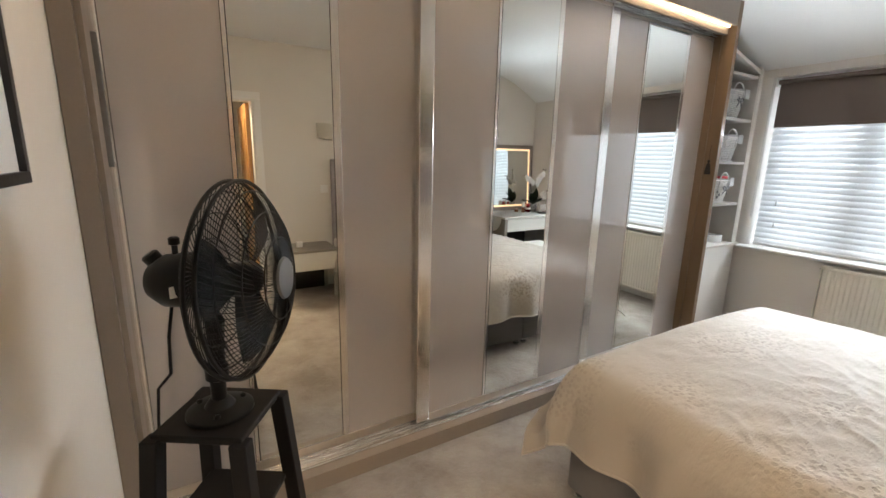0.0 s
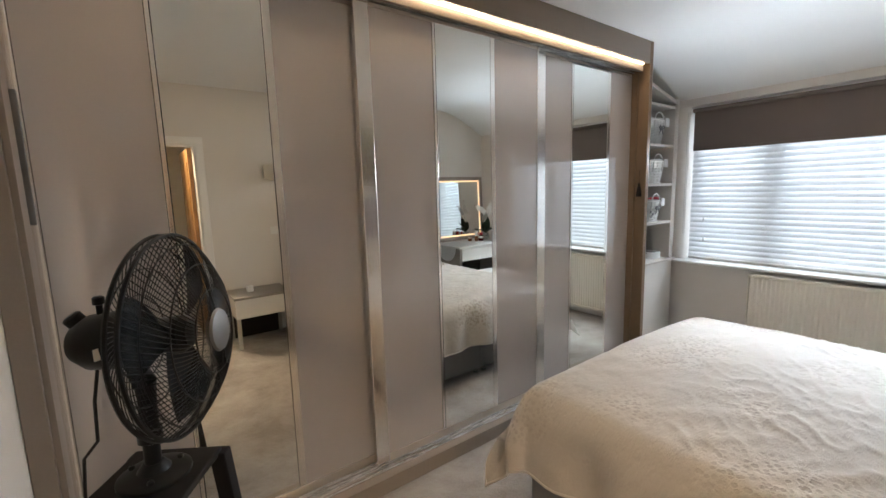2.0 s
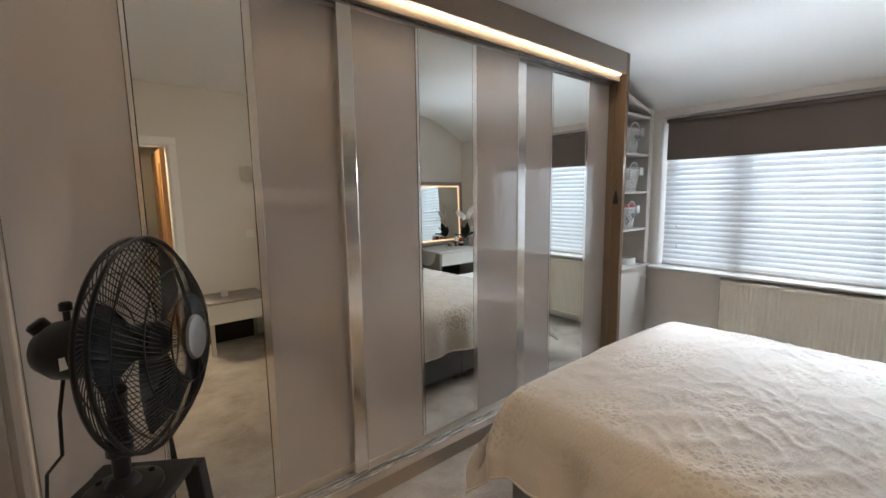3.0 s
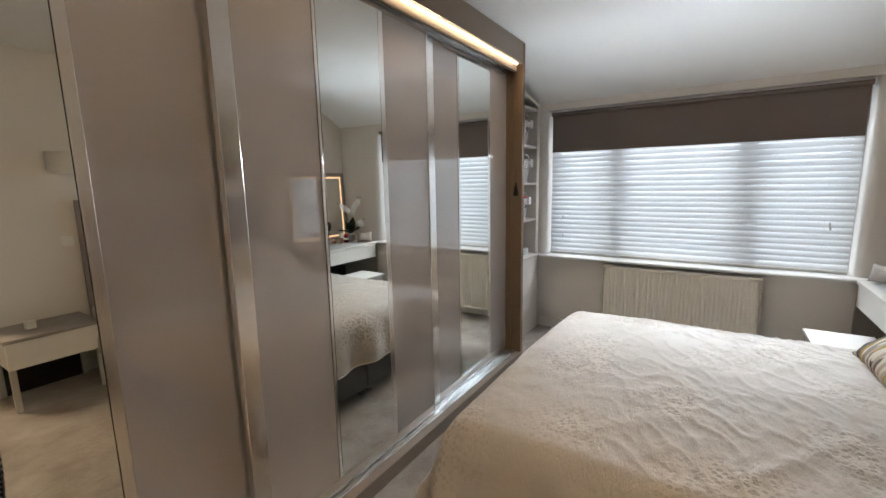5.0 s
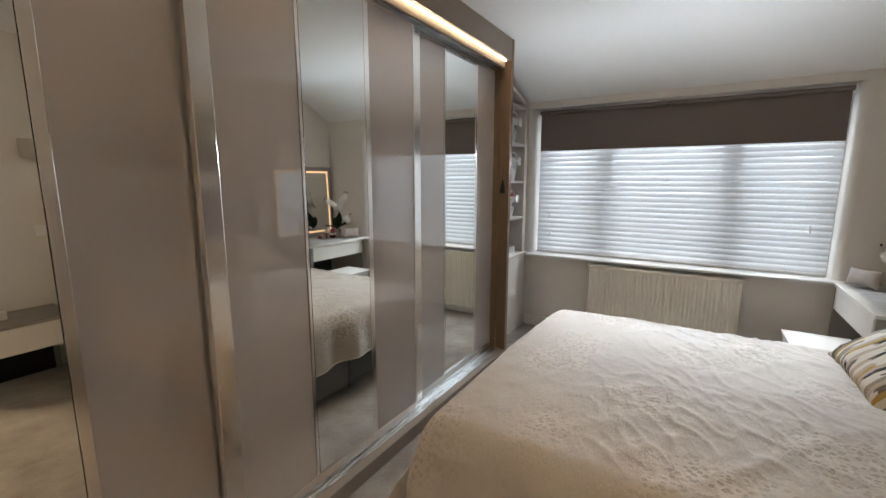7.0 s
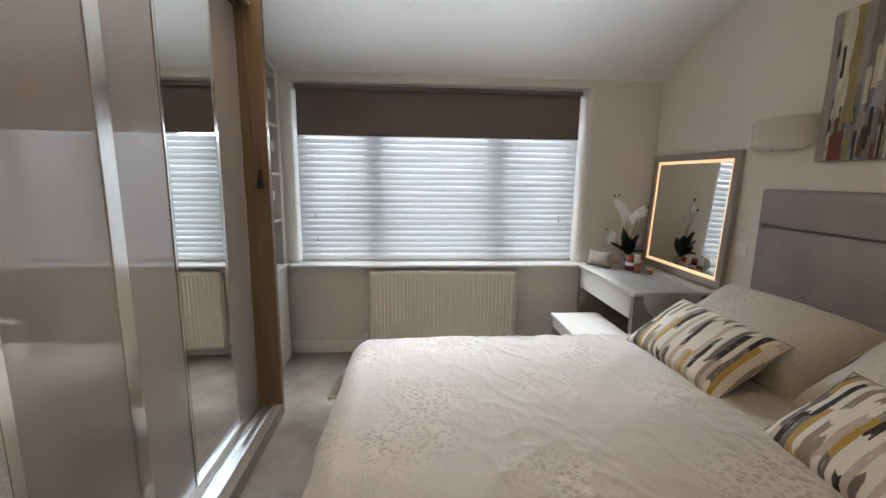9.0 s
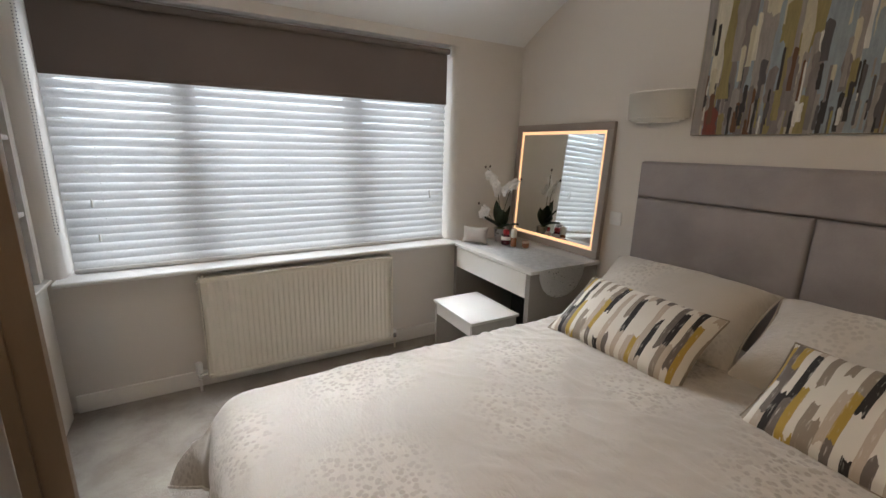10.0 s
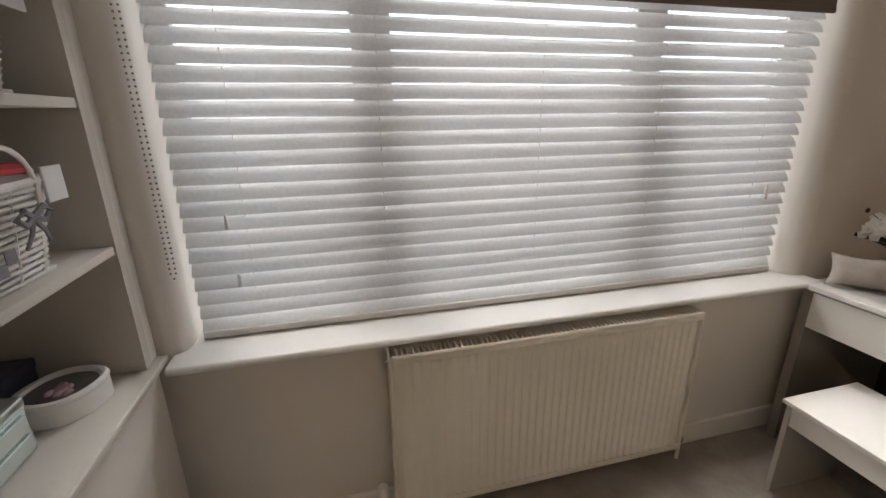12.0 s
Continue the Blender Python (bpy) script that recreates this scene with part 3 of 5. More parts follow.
part("bleed_valve", turned(lathe([(0.008, 0), (0.008, 0.012), (0.004, 0.016)], (0, 0, 0), 10), Matrix.Translation((4.42, RY1, RZ1 - 0.03)) @ Matrix.Rotation(radians(-90), 4, "X")), CHROME, rad)

# ---- fitted wardrobe ----
FY, DF, DB = 1.84, 1.93, 1.972       # carcass front, face of the front door, face of the back doors
XL, XR, TOP = WX0, 3.548, 2.607
ward = thing("fitted_wardrobe", "taupe fitted wardrobe with three sliding mirrored doors", "wardrobe", ((XL + XR) / 2, 2.2, 0))
part("plinth", box(XL, XR, FY, 2.50, 0, 0.083, 0.002), CARCASS, ward)
part("end_panel", box(XR - 0.045, XR, FY, 2.50, 0.085, TOP, 0.002), WARM_EDGE, ward, "warm brown end panel")
part("end_panel", box(XL + 0.002, XL + 0.062, FY, 2.50, 0.085, TOP, 0.002), CARCASS, ward)
part("door_lining", box(XL + 0.063, XL + 0.080, FY + 0.018, DB + 0.04, 0.085, 2.42, 0.001), CARCASS, ward)
part("door_lining", box(XR - 0.063, XR - 0.046, DF - 0.005, DB + 0.04, 0.085, 2.41, 0.001), WARM_EDGE, ward)
part("pelmet", box(XL + 0.063, XR - 0.046, FY, FY + 0.022, 2.445, TOP, 0.002), CARCASS, ward)
part("top_panel", box(XL + 0.063, XR - 0.046, FY + 0.023, 2.50, TOP - 0.022, TOP - 0.001), CARCASS, ward)
part("header", box(XL + 0.081, XR - 0.064, FY + 0.045, FY + 0.063, 2.393, 2.57, 0.002), CARCASS, ward)
part("back_panel", box(XL + 0.063, XR - 0.046, 2.48, 2.50, 0.09, 2.55), UNIT_SHADED, ward)
part("led_profile", box(XL + 0.065, XR - 0.050, FY + 0.0345, FY + 0.038, 2.4425, 2.450, 0.001), ALU, ward)
part("led_strip", box(XL + 0.07, XR - 0.09, FY + 0.024, FY + 0.034, 2.435, 2.445, 0.002), LED, ward, "warm white LED strip")
track = part("bottom_track", box(XL + 0.063, XR - 0.046, FY + 0.05, DB + 0.05, 0.084, 0.089), TRACK, ward, "aluminium bottom track")
for y in (FY + 0.055, DF + 0.006, DF + 0.022, DB + 0.006, DB + 0.030):
    part("track_lip", box(XL + 0.063, XR - 0.046, y, y + 0.003, 0.089, 0.098), TRACK, track)
track = part("top_track", box(XL + 0.081, XR - 0.064, FY + 0.064, DB + 0.05, 2.426, 2.432), TRACK, ward, "aluminium top track")
for y in (FY + 0.066, DF + 0.026, DB + 0.040):
    part("track_lip", box(XL + 0.081, XR - 0.064, y, y + 0.003, 2.391, 2.426), TRACK, track)


def sliding_door(x0, x1, face, m0, m1, stile, lean, handle=False, right=0.012):
    """Three upright bands: glass, mirror, glass, in slim metal stiles. lean: how far the mirror band is out of true, degrees."""
    z0, z1 = 0.100, 2.390
    d = part("sliding_door", box(x0 + 0.004, x1 - 0.004, face + 0.006, face + 0.024, z0 + 0.004, z1 - 0.004), GAP, ward, "taupe glass and mirror sliding door")
    part("stile", box(x0, x0 + stile, face - 0.010, face + 0.024, z0, z1, 0.004), ALU, d, "polished metal stile")
    part("stile", box(x1 - right, x1, face - 0.004, face + 0.024, z0, z1, 0.002), ALU, d)
    part("bottom_rail", box(x0 + stile + 0.001, x1 - right - 0.001, face - 0.001, face + 0.022, z0, z0 + 0.045, 0.002), CHAMPAGNE, d)
    part("top_rail", box(x0 + stile + 0.001, x1 - right - 0.001, face - 0.001, face + 0.022, z1 - 0.018, z1, 0.002), CHAMPAGNE, d)
    a, b = z0 + 0.046, z1 - 0.019
    part("glass_panel", box(x0 + stile + 0.001, m0 - 0.002, face, face + 0.006, a, b, 0.001), GLASS_TAUPE, d)
    part("glass_panel", box(m1 + 0.036, x1 - right - 0.001, face, face + 0.006, a, b, 0.001), GLASS_TAUPE, d)
    turn = lambda bm, c: turned(bm, Matrix.Translation(c) @ Matrix.Rotation(radians(lean), 4, "Z") @ Matrix.Translation(-Vector(c)))
    part("mirror_panel", turn(box(m0 + 0.018, m1, face - 0.003, face + 0.003, a, b), ((m0 + m1) / 2, face, 0)), MIRROR, d, "tall mirror band")
    part("mirror_edge", box(m1 + 0.0022, m1 + 0.035, face - 0.004, face + 0.002, a, b, 0.002), ALU, d, "slim metal joining strip")
    part("mirror_edge", box(m0, m0 + 0.015, face - 0.004, face + 0.002, a, b, 0.002), ALU, d, "slim metal joining strip")
    if handle:
        part("handle", box(x0 + 0.004, x0 + stile - 0.006, face - 0.014, face - 0.008, 1.45, 1.872, 0.003), GREY_METAL, d, "recessed grey pull handle")
    return d


sliding_door(-0.110, 1.120, DB, 0.285, 0.680, 0.042, 0.0, True)
sliding_door(1.066, 2.320, DF, 1.502, 1.903, 0.075, 0.0, right=0.012)
sliding_door(2.355, 3.484, DB, 2.716, 3.152, 0.075, 0.0)

tass = thing("tassel", "small black tassel hanging on the wardrobe's end panel", "tassel", (3.488, 1.885, 1.50))
part("skirt", lathe([(0.004, 0.0), (0.012, -0.012), (0.018, -0.05), (0.022, -0.085), (0.016, -0.088)], (3.486, 1.885, 1.515), 14), TASSEL, tass, smooth=True)
part("knot", lathe([(0.003, 0.02), (0.009, 0.014), (0.009, 0.002), (0.004, -0.002)], (3.486, 1.885, 1.515), 12), TASSEL, tass, smooth=True)
part("cord", tube([(3.486, 1.885, 1.53), (3.488, 1.886, 1.60), (3.498, 1.888, 1.64)], 0.0015, 6), TASSEL, tass)

# ---- open shelf unit beside the window ----
UF, UX0, UX1 = 2.055, XR + 0.003, 4.445
unit = thing("open_shelf_unit", "stone-grey fitted shelf unit with a sloping top, half full", "shelf unit", ((UX0 + UX1) / 2, 2.25, 0))
part("base_cabinet", box(UX0, UX1 - 0.002, 2.042, 2.48, 0.0, 0.775, 0.003), WALL, unit)
part("ledge", box(UX0, UX1 + 0.05, 2.030, 2.48, 0.777, 0.797, 0.004), UNIT, unit)
slope = lambda x: 2.505 - (x - UX0) * 0.245
part("side_panel", prism([(UX1 - 0.035, 0.799), (UX1, 0.799), (UX1, slope(UX1) - 0.03), (UX1 - 0.035, slope(UX1 - 0.035) - 0.03)], "y", UF, 2.48), UNIT, unit)
part("side_panel", prism([(UX0, 0.799), (UX0 + 0.02, 0.799), (UX0 + 0.02, slope(UX0 + 0.02) - 0.03), (UX0, slope(UX0) - 0.03)], "y", UF, 2.48), UNIT, unit)
part("sloping_top", prism([(UX0, slope(UX0) - 0.028), (UX1, slope(UX1) - 0.028), (UX1, slope(UX1)), (UX0, slope(UX0))], "y", UF - 0.004, 2.48), UNIT, unit)
# back board in the darkened tone that stands for shade between the shelves
part("back_board", prism([(UX0 + 0.021, 0.799), (UX1 - 0.036, 0.799), (UX1 - 0.036, slope(UX1) - 0.05), (UX0 + 0.021, slope(UX0) - 0.05)], "y", 2.46, 2.478), UNIT_SHADED, unit)
SHELF_Z = (1.167, 1.526, 1.887, 2.245)
for z in SHELF_Z:
    part("shelf", box(UX0 + 0.021, UX1 - 0.036, UF + 0.004, 2.459, z - 0.022, z, 0.002), UNIT, unit)
fixed("trim", box(UX1 + 0.001, WX1 - 0.004, UF + 0.005, 2.3, 0.799, 2.33), WALL, "painted filler between shelf unit and window", "trim")

# ---- doorway and lit hall behind the camera ----
fixed("wall_hall", box(-0.9, 2.0, -3.2, -3.06, 0, 2.8), WALL_WARM, "cream painted hall wall", "wall")
fixed("wall_hall", box(-0.9, -0.76, -3.06, WY0 - 0.14, 0, 2.8), WALL_WARM, "cream painted hall wall", "wall")
fixed("wall_hall", box(1.86, 2.0, -3.06, WY0 - 0.14, 0, 2.8), WALL_WARM, "cream painted hall wall", "wall")
fixed("ceiling_hall", box(-0.9, 2.0, -3.2, WY0 - 0.14, 2.42, 2.6), CEIL, "white hall ceiling", "ceiling")
for b in (box(DX0, DX0 + 0.02, WY0 - 0.14, WY0, 0, DZ - 0.02), box(DX1 - 0.02, DX1, WY0 - 0.14, WY0, 0, DZ - 0.02), box(DX0, DX1, WY0 - 0.14, WY0, DZ - 0.02, DZ)):
    fixed("trim", b, WHITE, "white painted door lining", "trim")
HY = WY0 - 0.145
door = fixed("door_1", box(DX1 - 0.058, DX1 - 0.020, HY - 0.745, HY, 0.008, DZ - 0.026, 0.002), PINE, "varnished pine door standing open into the hall", "door")
for y0, y1 in ((HY - 0.655, HY - 0.41), (HY - 0.335, HY - 0.09)):
    for z0, z1 in ((0.18, 0.82), (1.00, 1.88)):
        part("door_panel", box(DX1 - 0.064, DX1 - 0.0585, y0, y1, z0, z1, 0.004), PINE, door)
part("door_handle", tube([(DX1 - 0.06, HY - 0.69, 1.0), (DX1 - 0.10, HY - 0.69, 1.0), (DX1 - 0.108, HY - 0.68, 1.0), (DX1 - 0.108, HY - 0.58, 1.0)], 0.009, 10), CHROME, door, "chrome lever handle")
for b in (box(DX0 - 0.06, DX0, WY0 - 0.002, WY0 + 0.02, 0, DZ + 0.07, 0.005), box(DX1, DX1 + 0.07, WY0 - 0.002, WY0 + 0.02, 0, DZ, 0.005), box(DX0, DX1 + 0.07, WY0 - 0.002, WY0 + 0.02, DZ + 0.001, DZ + 0.07, 0.005)):
    fixed("trim", b, WHITE, "white painted door architrave", "trim")

# ---- bed ----
BX, BA, BFOOT = 2.40, 0.79, 1.235
DX = 2.367                     # middle of the duvet, pulled a little towards the entrance
bed = thing("divan_bed", "super-king divan bed with a grey base and upholstered headboard", "bed", (BX, 0.2, 0))
part("divan_base", box(BX - 0.90, BX, -0.93, 1.265, 0.045, 0.36, 0.018, 3), DIVAN, bed, "grey fabric divan base")
part("divan_base", box(BX + 0.002, BX + 0.90, -0.93, 1.265, 0.045, 0.36, 0.018, 3), DIVAN, bed, "grey fabric divan base")
part("mattress", box(BX - 0.90, BX + 0.90, -0.93, 1.26, 0.362, 0.592, 0.05, 4), SHEET, bed, "cream mattress")
for x in (BX - 0.855, BX - 0.04, BX + 0.04, BX + 0.855):
    for y in (-0.85, 0.2, 1.23):
        part("foot", lathe([(0.022, 0.0), (0.026, 0.004), (0.026, 0.014), (0.016, 0.022), (0.012, 0.046)], (x, y, 0), 14), CHROME, bed, smooth=True)
HF = -0.955
for x0, x1, z0, z1 in ((BX - 0.866, BX + 0.866, 1.2535, 1.457), (BX - 0.866, BX - 0.0015, 0.28, 1.2505), (BX + 0.0015, BX + 0.866, 0.28, 1.2505)):
    b = box(x0, x1, WY0 + 0.004, HF, z0, z1)
    front = [e for e in b.edges if all(v.co.y > HF - 0.001 for v in e.verts)]
    bmesh.ops.bevel(b, geom=front, offset=0.022, segments=4, profile=0.5, affect="EDGES")
    part("headboard_panel", b, HEADBOARD, bed, "lilac-grey padded headboard panel", True)
part("headboard_piping", box(BX - 0.870, BX + 0.870, WY0 + 0.004, HF - 0.035, 0.26, 1.461, 0.003), HEADBOARD, bed)

DZT = 0.635


def duvet_at(u, v):
    """Flat over the mattress, rolled over its edges and hanging at both sides and the foot."""
    sx, sy = (u - 0.5) * 2 * (BA + 0.40), -0.60 + v * (BFOOT + 0.60 + 0.40)
    ex, ey = max(0, abs(sx) - BA), max(0, sy - BFOOT)
    e = math.hypot(ex, ey)
    r = 0.115
    out, drop = r * math.sin(min(e / r, math.pi / 2)), r * (1 - math.cos(min(e / r, math.pi / 2))) + max(0, e - r * math.pi / 2)
    dx, dy = (ex / e * (1 if sx > 0 else -1), ey / e) if e > 0 else (0, 0)
    x, y = max(-BA, min(BA, sx)), min(BFOOT, sy)
    hang = min(1, max(0, drop - 0.05) / 0.2)
    run = sy if ex > ey else sx
    out += hang * (0.022 * math.sin(run * 11 + 0.6) + 0.016 * math.sin(run * 23 + 1.9) + 0.02) + (0.10 if sx < 0 else 0.22) * hang * min(ex, ey) / 0.3
    p = Vector((x * 2.1, y * 2.1, 1.3))
    soft = noise.fractal(p, 1.0, 2.0, 4)
    d = Vector((x * 3 + y * 4.5, x * 1.6 - y * 1.2, 0.4))
    fold = 1 - abs(noise.noise(d)) * 2.0
    q = Vector((x * 4.6 + y * 2.2, y * 8.5 - x * 4.5, 2.2))
    crease = max(0.0, 1 - abs(noise.noise(q)) * 4.5)
    q2 = Vector((x * 11 + y * 3, y * 15 - x * 6, 5.2))
    crease2 = max(0.0, 1 - abs(noise.noise(q2)) * 4.0) * max(0, 0.5 + noise.noise(Vector((x * 2, y * 2, 9))))
    top = 1 - hang
    ruck = max(0.18, min(1.0, (1.05 - y) / 0.5))
    z = DZT - drop + 0.028 * (1 - (sx / (BA + 0.1)) ** 2) * top + 0.010 * soft + 0.008 * max(0, fold) * top * (0.4 + 0.6 * (1 - u)) + (0.0055 * crease + 0.005 * crease2) * top * ruck
    z -= 0.02 * max(0, -0.35 - sy) / 0.25
    w = 0.012 * soft * hang
    return (DX + x + dx * (out + w), y + dy * (out + w), z)


duv = thing("duvet", "rumpled cream duvet with woven flower heads, spread over the bed", "duvet", (BX, 0.4, 0.45))
bm = grid(220, 220, duvet_at)
bmesh.ops.recalc_face_normals(bm, faces=bm.faces)
part("cover", bm, DUVET, duv, smooth=True)
hem = [duvet_at(k / 60, 1.0) for k in range(61)]
part("hem", tube(hem, 0.006, 6), DUVET, duv, smooth=True)
for uu in (0.0, 1.0):
    part("hem", tube([duvet_at(uu, k / 60) for k in range(61)], 0.006, 6), DUVET, duv, smooth=True)


def pillow(w, h, t, m, seed, pinch=0.05, n=28):
    """A stuffed cushion: two bulged faces meeting in a seam with drawn-in sides. m places it."""
    bm = bmesh.new()
    lay = bm.loops.layers.uv.new("UVMap")
    for side in (1, -1):
        vs = {}
        for i in range(n + 1):
            for j in range(n + 1):
                a, b = 2 * i / n - 1, 2 * j / n - 1
                full = max(0.0, (1 - abs(a) ** 3.2) * (1 - abs(b) ** 3.2)) ** 0.55
                x = a * w / 2 * (1 - pinch * (1 - b * b) * abs(a) ** 3)
                y = b * h / 2 * (1 - pinch * (1 - a * a) * abs(b) ** 3)
                wr = noise.fractal(Vector((x * 7 + seed, y * 7, side)), 1.0, 2.0, 3) * 0.010 * min(1, full * 2)
                vs[i, j] = bm.verts.new(m @ Vector((x, y, side * full * t / 2 + wr)))
        for i in range(n):
            for j in range(n):
                ring = ((i, j), (i + 1, j), (i + 1, j + 1), (i, j + 1))
                f = bm.faces.new([vs[k] for k in (ring if side > 0 else ring[::-1])])
                for lp in f.loops:
                    for k in ring:
                        if vs[k] is lp.vert:
                            lp[lay].uv = (k[0] / n, k[1] / n)
    bmesh.ops.remove_doubles(bm, verts=bm.verts, dist=0.0004)
    return bm


def lean(x, y, z, back, turn=0, spin=0):
    """Standing on its long edge and leaning back by so many degrees from lying flat."""
    return Matrix.Translation((x, y, z)) @ Matrix.Rotation(radians(turn), 4, "Z") @ Matrix.Rotation(radians(180 - back), 4, "X") @ Matrix.Rotation(radians(spin), 4, "Z") @ Matrix.Rotation(radians(180), 4, "Y")


def seam_of(w, h, m, pinch=0.05):
    pts = []
    for k in range(64):
        s = k / 16
        a, b = ((2 * s - 1, -1) if s < 1 else (1, 2 * (s - 1) - 1) if s < 2 else (1 - 2 * (s - 2), 1) if s < 3 else (-1, 1 - 2 * (s - 3)))
        pts.append(m @ Vector((a * w / 2 * (1 - pinch * (1 - b * b)), b * h / 2 * (1 - pinch * (1 - a * a)), 0)))
    return tube(pts, 0.004, 5, True)


for x, turn, seed in ((2.795, 3, 1.0), (2.010, -2, 7.0)):
    m = lean(x, -0.615, 0.775, 36, turn)
    p = thing("pillow", "plump cream pillow in an embossed pillowcase against the headboard", "pillow", (x, -0.615, 0.66), "pillows at the headboard")
    part("pillowcase", pillow(0.80, 0.49, 0.28, m, seed, 0.09), PILLOW, p, smooth=True)
    part("seam", seam_of(0.80, 0.48, m, 0.07), PILLOW, p, smooth=True)
for x, turn, seed in ((2.745, 1, 3.0), (1.885, -3, 11.0)):
    m = lean(x, -0.285, 0.765, 37, turn)
    p = thing("lumbar_cushion", "oblong cushion printed with grey, black and mustard brush strokes", "cushion", (x, -0.285, 0.66), "striped cushions on the bed")
    part("cushion_cover", pillow(0.66, 0.37, 0.15, m, seed), STROKES, p, smooth=True)
    part("piping", seam_of(0.66, 0.37, m), STROKES, p, smooth=True)

# ---- dressing table ----
TX0, TX1, TY0, TY1, TZ = 3.522, 4.455, WY0 + 0.02, -0.402, 0.780
desk = thing("dressing_table", "white dressing table with a drawer in the corner by the window", "dressing table", ((TX0 + TX1) / 2, (TY0 + TY1) / 2, 0))
part("table_top", box(TX0, TX1, TY0, TY1, TZ - 0.022, TZ, 0.003), DESK, desk)
part("side_panel", box(TX0 + 0.015, TX0 + 0.055, TY0 + 0.01, TY1 - 0.012, 0, TZ - 0.023, 0.002), DESK_END, desk, "taupe side panel")
part("side_panel", box(TX1 - 0.055, TX1 - 0.015, TY0 + 0.01, TY1 - 0.012, 0, TZ - 0.023, 0.002), DESK_END, desk, "taupe side panel")
dr = part("drawer", box(TX0 + 0.057, TX1 - 0.057, TY1 - 0.032, TY1 - 0.010, 0.592, TZ - 0.030, 0.002), DESK, desk)
part("drawer_box", box(TX0 + 0.06, TX1 - 0.06, TY0 + 0.08, TY1 - 0.034, 0.60, TZ - 0.04), DESK, dr)
# black sheet that paints in the deep shade below the drawer
part("back_panel", box(TX0 + 0.056, TX1 - 0.056, TY0 + 0.012, TY0 + 0.03, 0.02, TZ - 0.024), GAP, desk, "back panel blackened for the shade under the top")

# ---- stool ----
SX0, SX1, SY0, SY1, SZ = 3.700, 4.208, -0.487, -0.100, 0.428
stool = thing("stool", "low white box stool half under the dressing table", "stool", ((SX0 + SX1) / 2, (SY0 + SY1) / 2, 0))
part("seat", box(SX0, SX1, SY0, SY1, SZ - 0.018, SZ, 0.002), DESK, stool)
for x in (SX0 + 0.012, SX1 - 0.032):
    part("leg_panel", box(x, x + 0.02, SY0 + 0.012, SY1 - 0.012, 0, SZ - 0.019, 0.0015), DESK_SIDE, stool)
for y in (SY0 + 0.014, SY1 - 0.032):
    part("apron", box(SX0 + 0.033, SX1 - 0.033, y, y + 0.018, SZ - 0.105, SZ - 0.019, 0.0015), DESK, stool)

# ---- table runner with lace ends ----
run = thing("lace_runner", "white cloth runner with lace ends over the dressing table", "runner", (4.0, -0.66, TZ))
RYA, RYB = -0.87, -0.455


def runner_at(u, v):
    x, y = TX0 - 0.002 + u * (TX1 - TX0 - 0.10), RYA + v * (RYB - RYA)
    return (x, y, TZ + 0.004 + 0.0015 * noise.noise(Vector((x * 9, y * 9, 0))))


bm = grid(30, 14, runner_at)
bmesh.ops.solidify(bm, geom=bm.faces[:], thickness=0.002)
part("cloth", bm, RUNNER, run, smooth=True)


def lace_at(u, v):
    y = RYA + 0.01 + v * (RYB - RYA - 0.02)
    c = 2 * v - 1
    deep = 0.20 * math.sqrt(max(0.0, 1 - c * c * 0.97)) + 0.006 * abs(math.sin(v * 30))
    return (TX0 - 0.007 - 0.004 * math.sin(v * 7), y, TZ + 0.004 - u * deep)


bm = grid(14, 40, lace_at)
bmesh.ops.solidify(bm, geom=bm.faces[:], thickness=0.0015)
part("lace_end", bm, LACE, run, "scalloped white lace end", True)

# ---- lit mirror ----
MX0, MX1, MZ0, MZ1 = 3.526, 4.474, TZ + 0.012, 1.70
mir = thing("lit_mirror", "taupe-framed mirror with a glowing border, leaning on the wall", "mirror", ((MX0 + MX1) / 2, -1.0, MZ0))
tip = Matrix.Translation((0, -0.985, MZ0)) @ Matrix.Rotation(radians(2.6), 4, "X") @ Matrix.Translation((0, 0.985, -MZ0))
FW = 0.052
for b in (box(MX0, MX1, -1.012, -0.978, MZ0, MZ0 + FW, 0.003), box(MX0, MX1, -1.012, -0.978, MZ1 - FW, MZ1, 0.003), box(MX0, MX0 + FW, -1.012, -0.978, MZ0 + FW, MZ1 - FW, 0.003), box(MX1 - FW, MX1, -1.012, -0.978, MZ0 + FW, MZ1 - FW, 0.003)):
    part("mirror_frame", turned(b, tip), FRAME_TAUPE, mir)
a, g = FW, FW + 0.022
part("mirror_glass", turned(box(MX0 + g, MX1 - g, -1.005, -0.992, MZ0 + g, MZ1 - g), tip), MIRROR, mir, "clear mirror glass")
for b in (box(MX0 + a, MX1 - a, -1.004, -0.990, MZ0 + a, MZ0 + g), box(MX0 + a, MX1 - a, -1.004, -0.990, MZ1 - g, MZ1 - a), box(MX0 + a, MX0 + g, -1.004, -0.990, MZ0 + g, MZ1 - g), box(MX1 - g, MX1 - a, -1.004, -0.990, MZ0 + g, MZ1 - g)):
    part("light_border", turned(b, tip), GLOW, mir, "glowing warm border")

# ---- things on the dressing table ----
pch = thing("cosmetic_pouch", "small grey satin pouch standing on the dressing table", "pouch", (4.33, -0.53, TZ + 0.004))


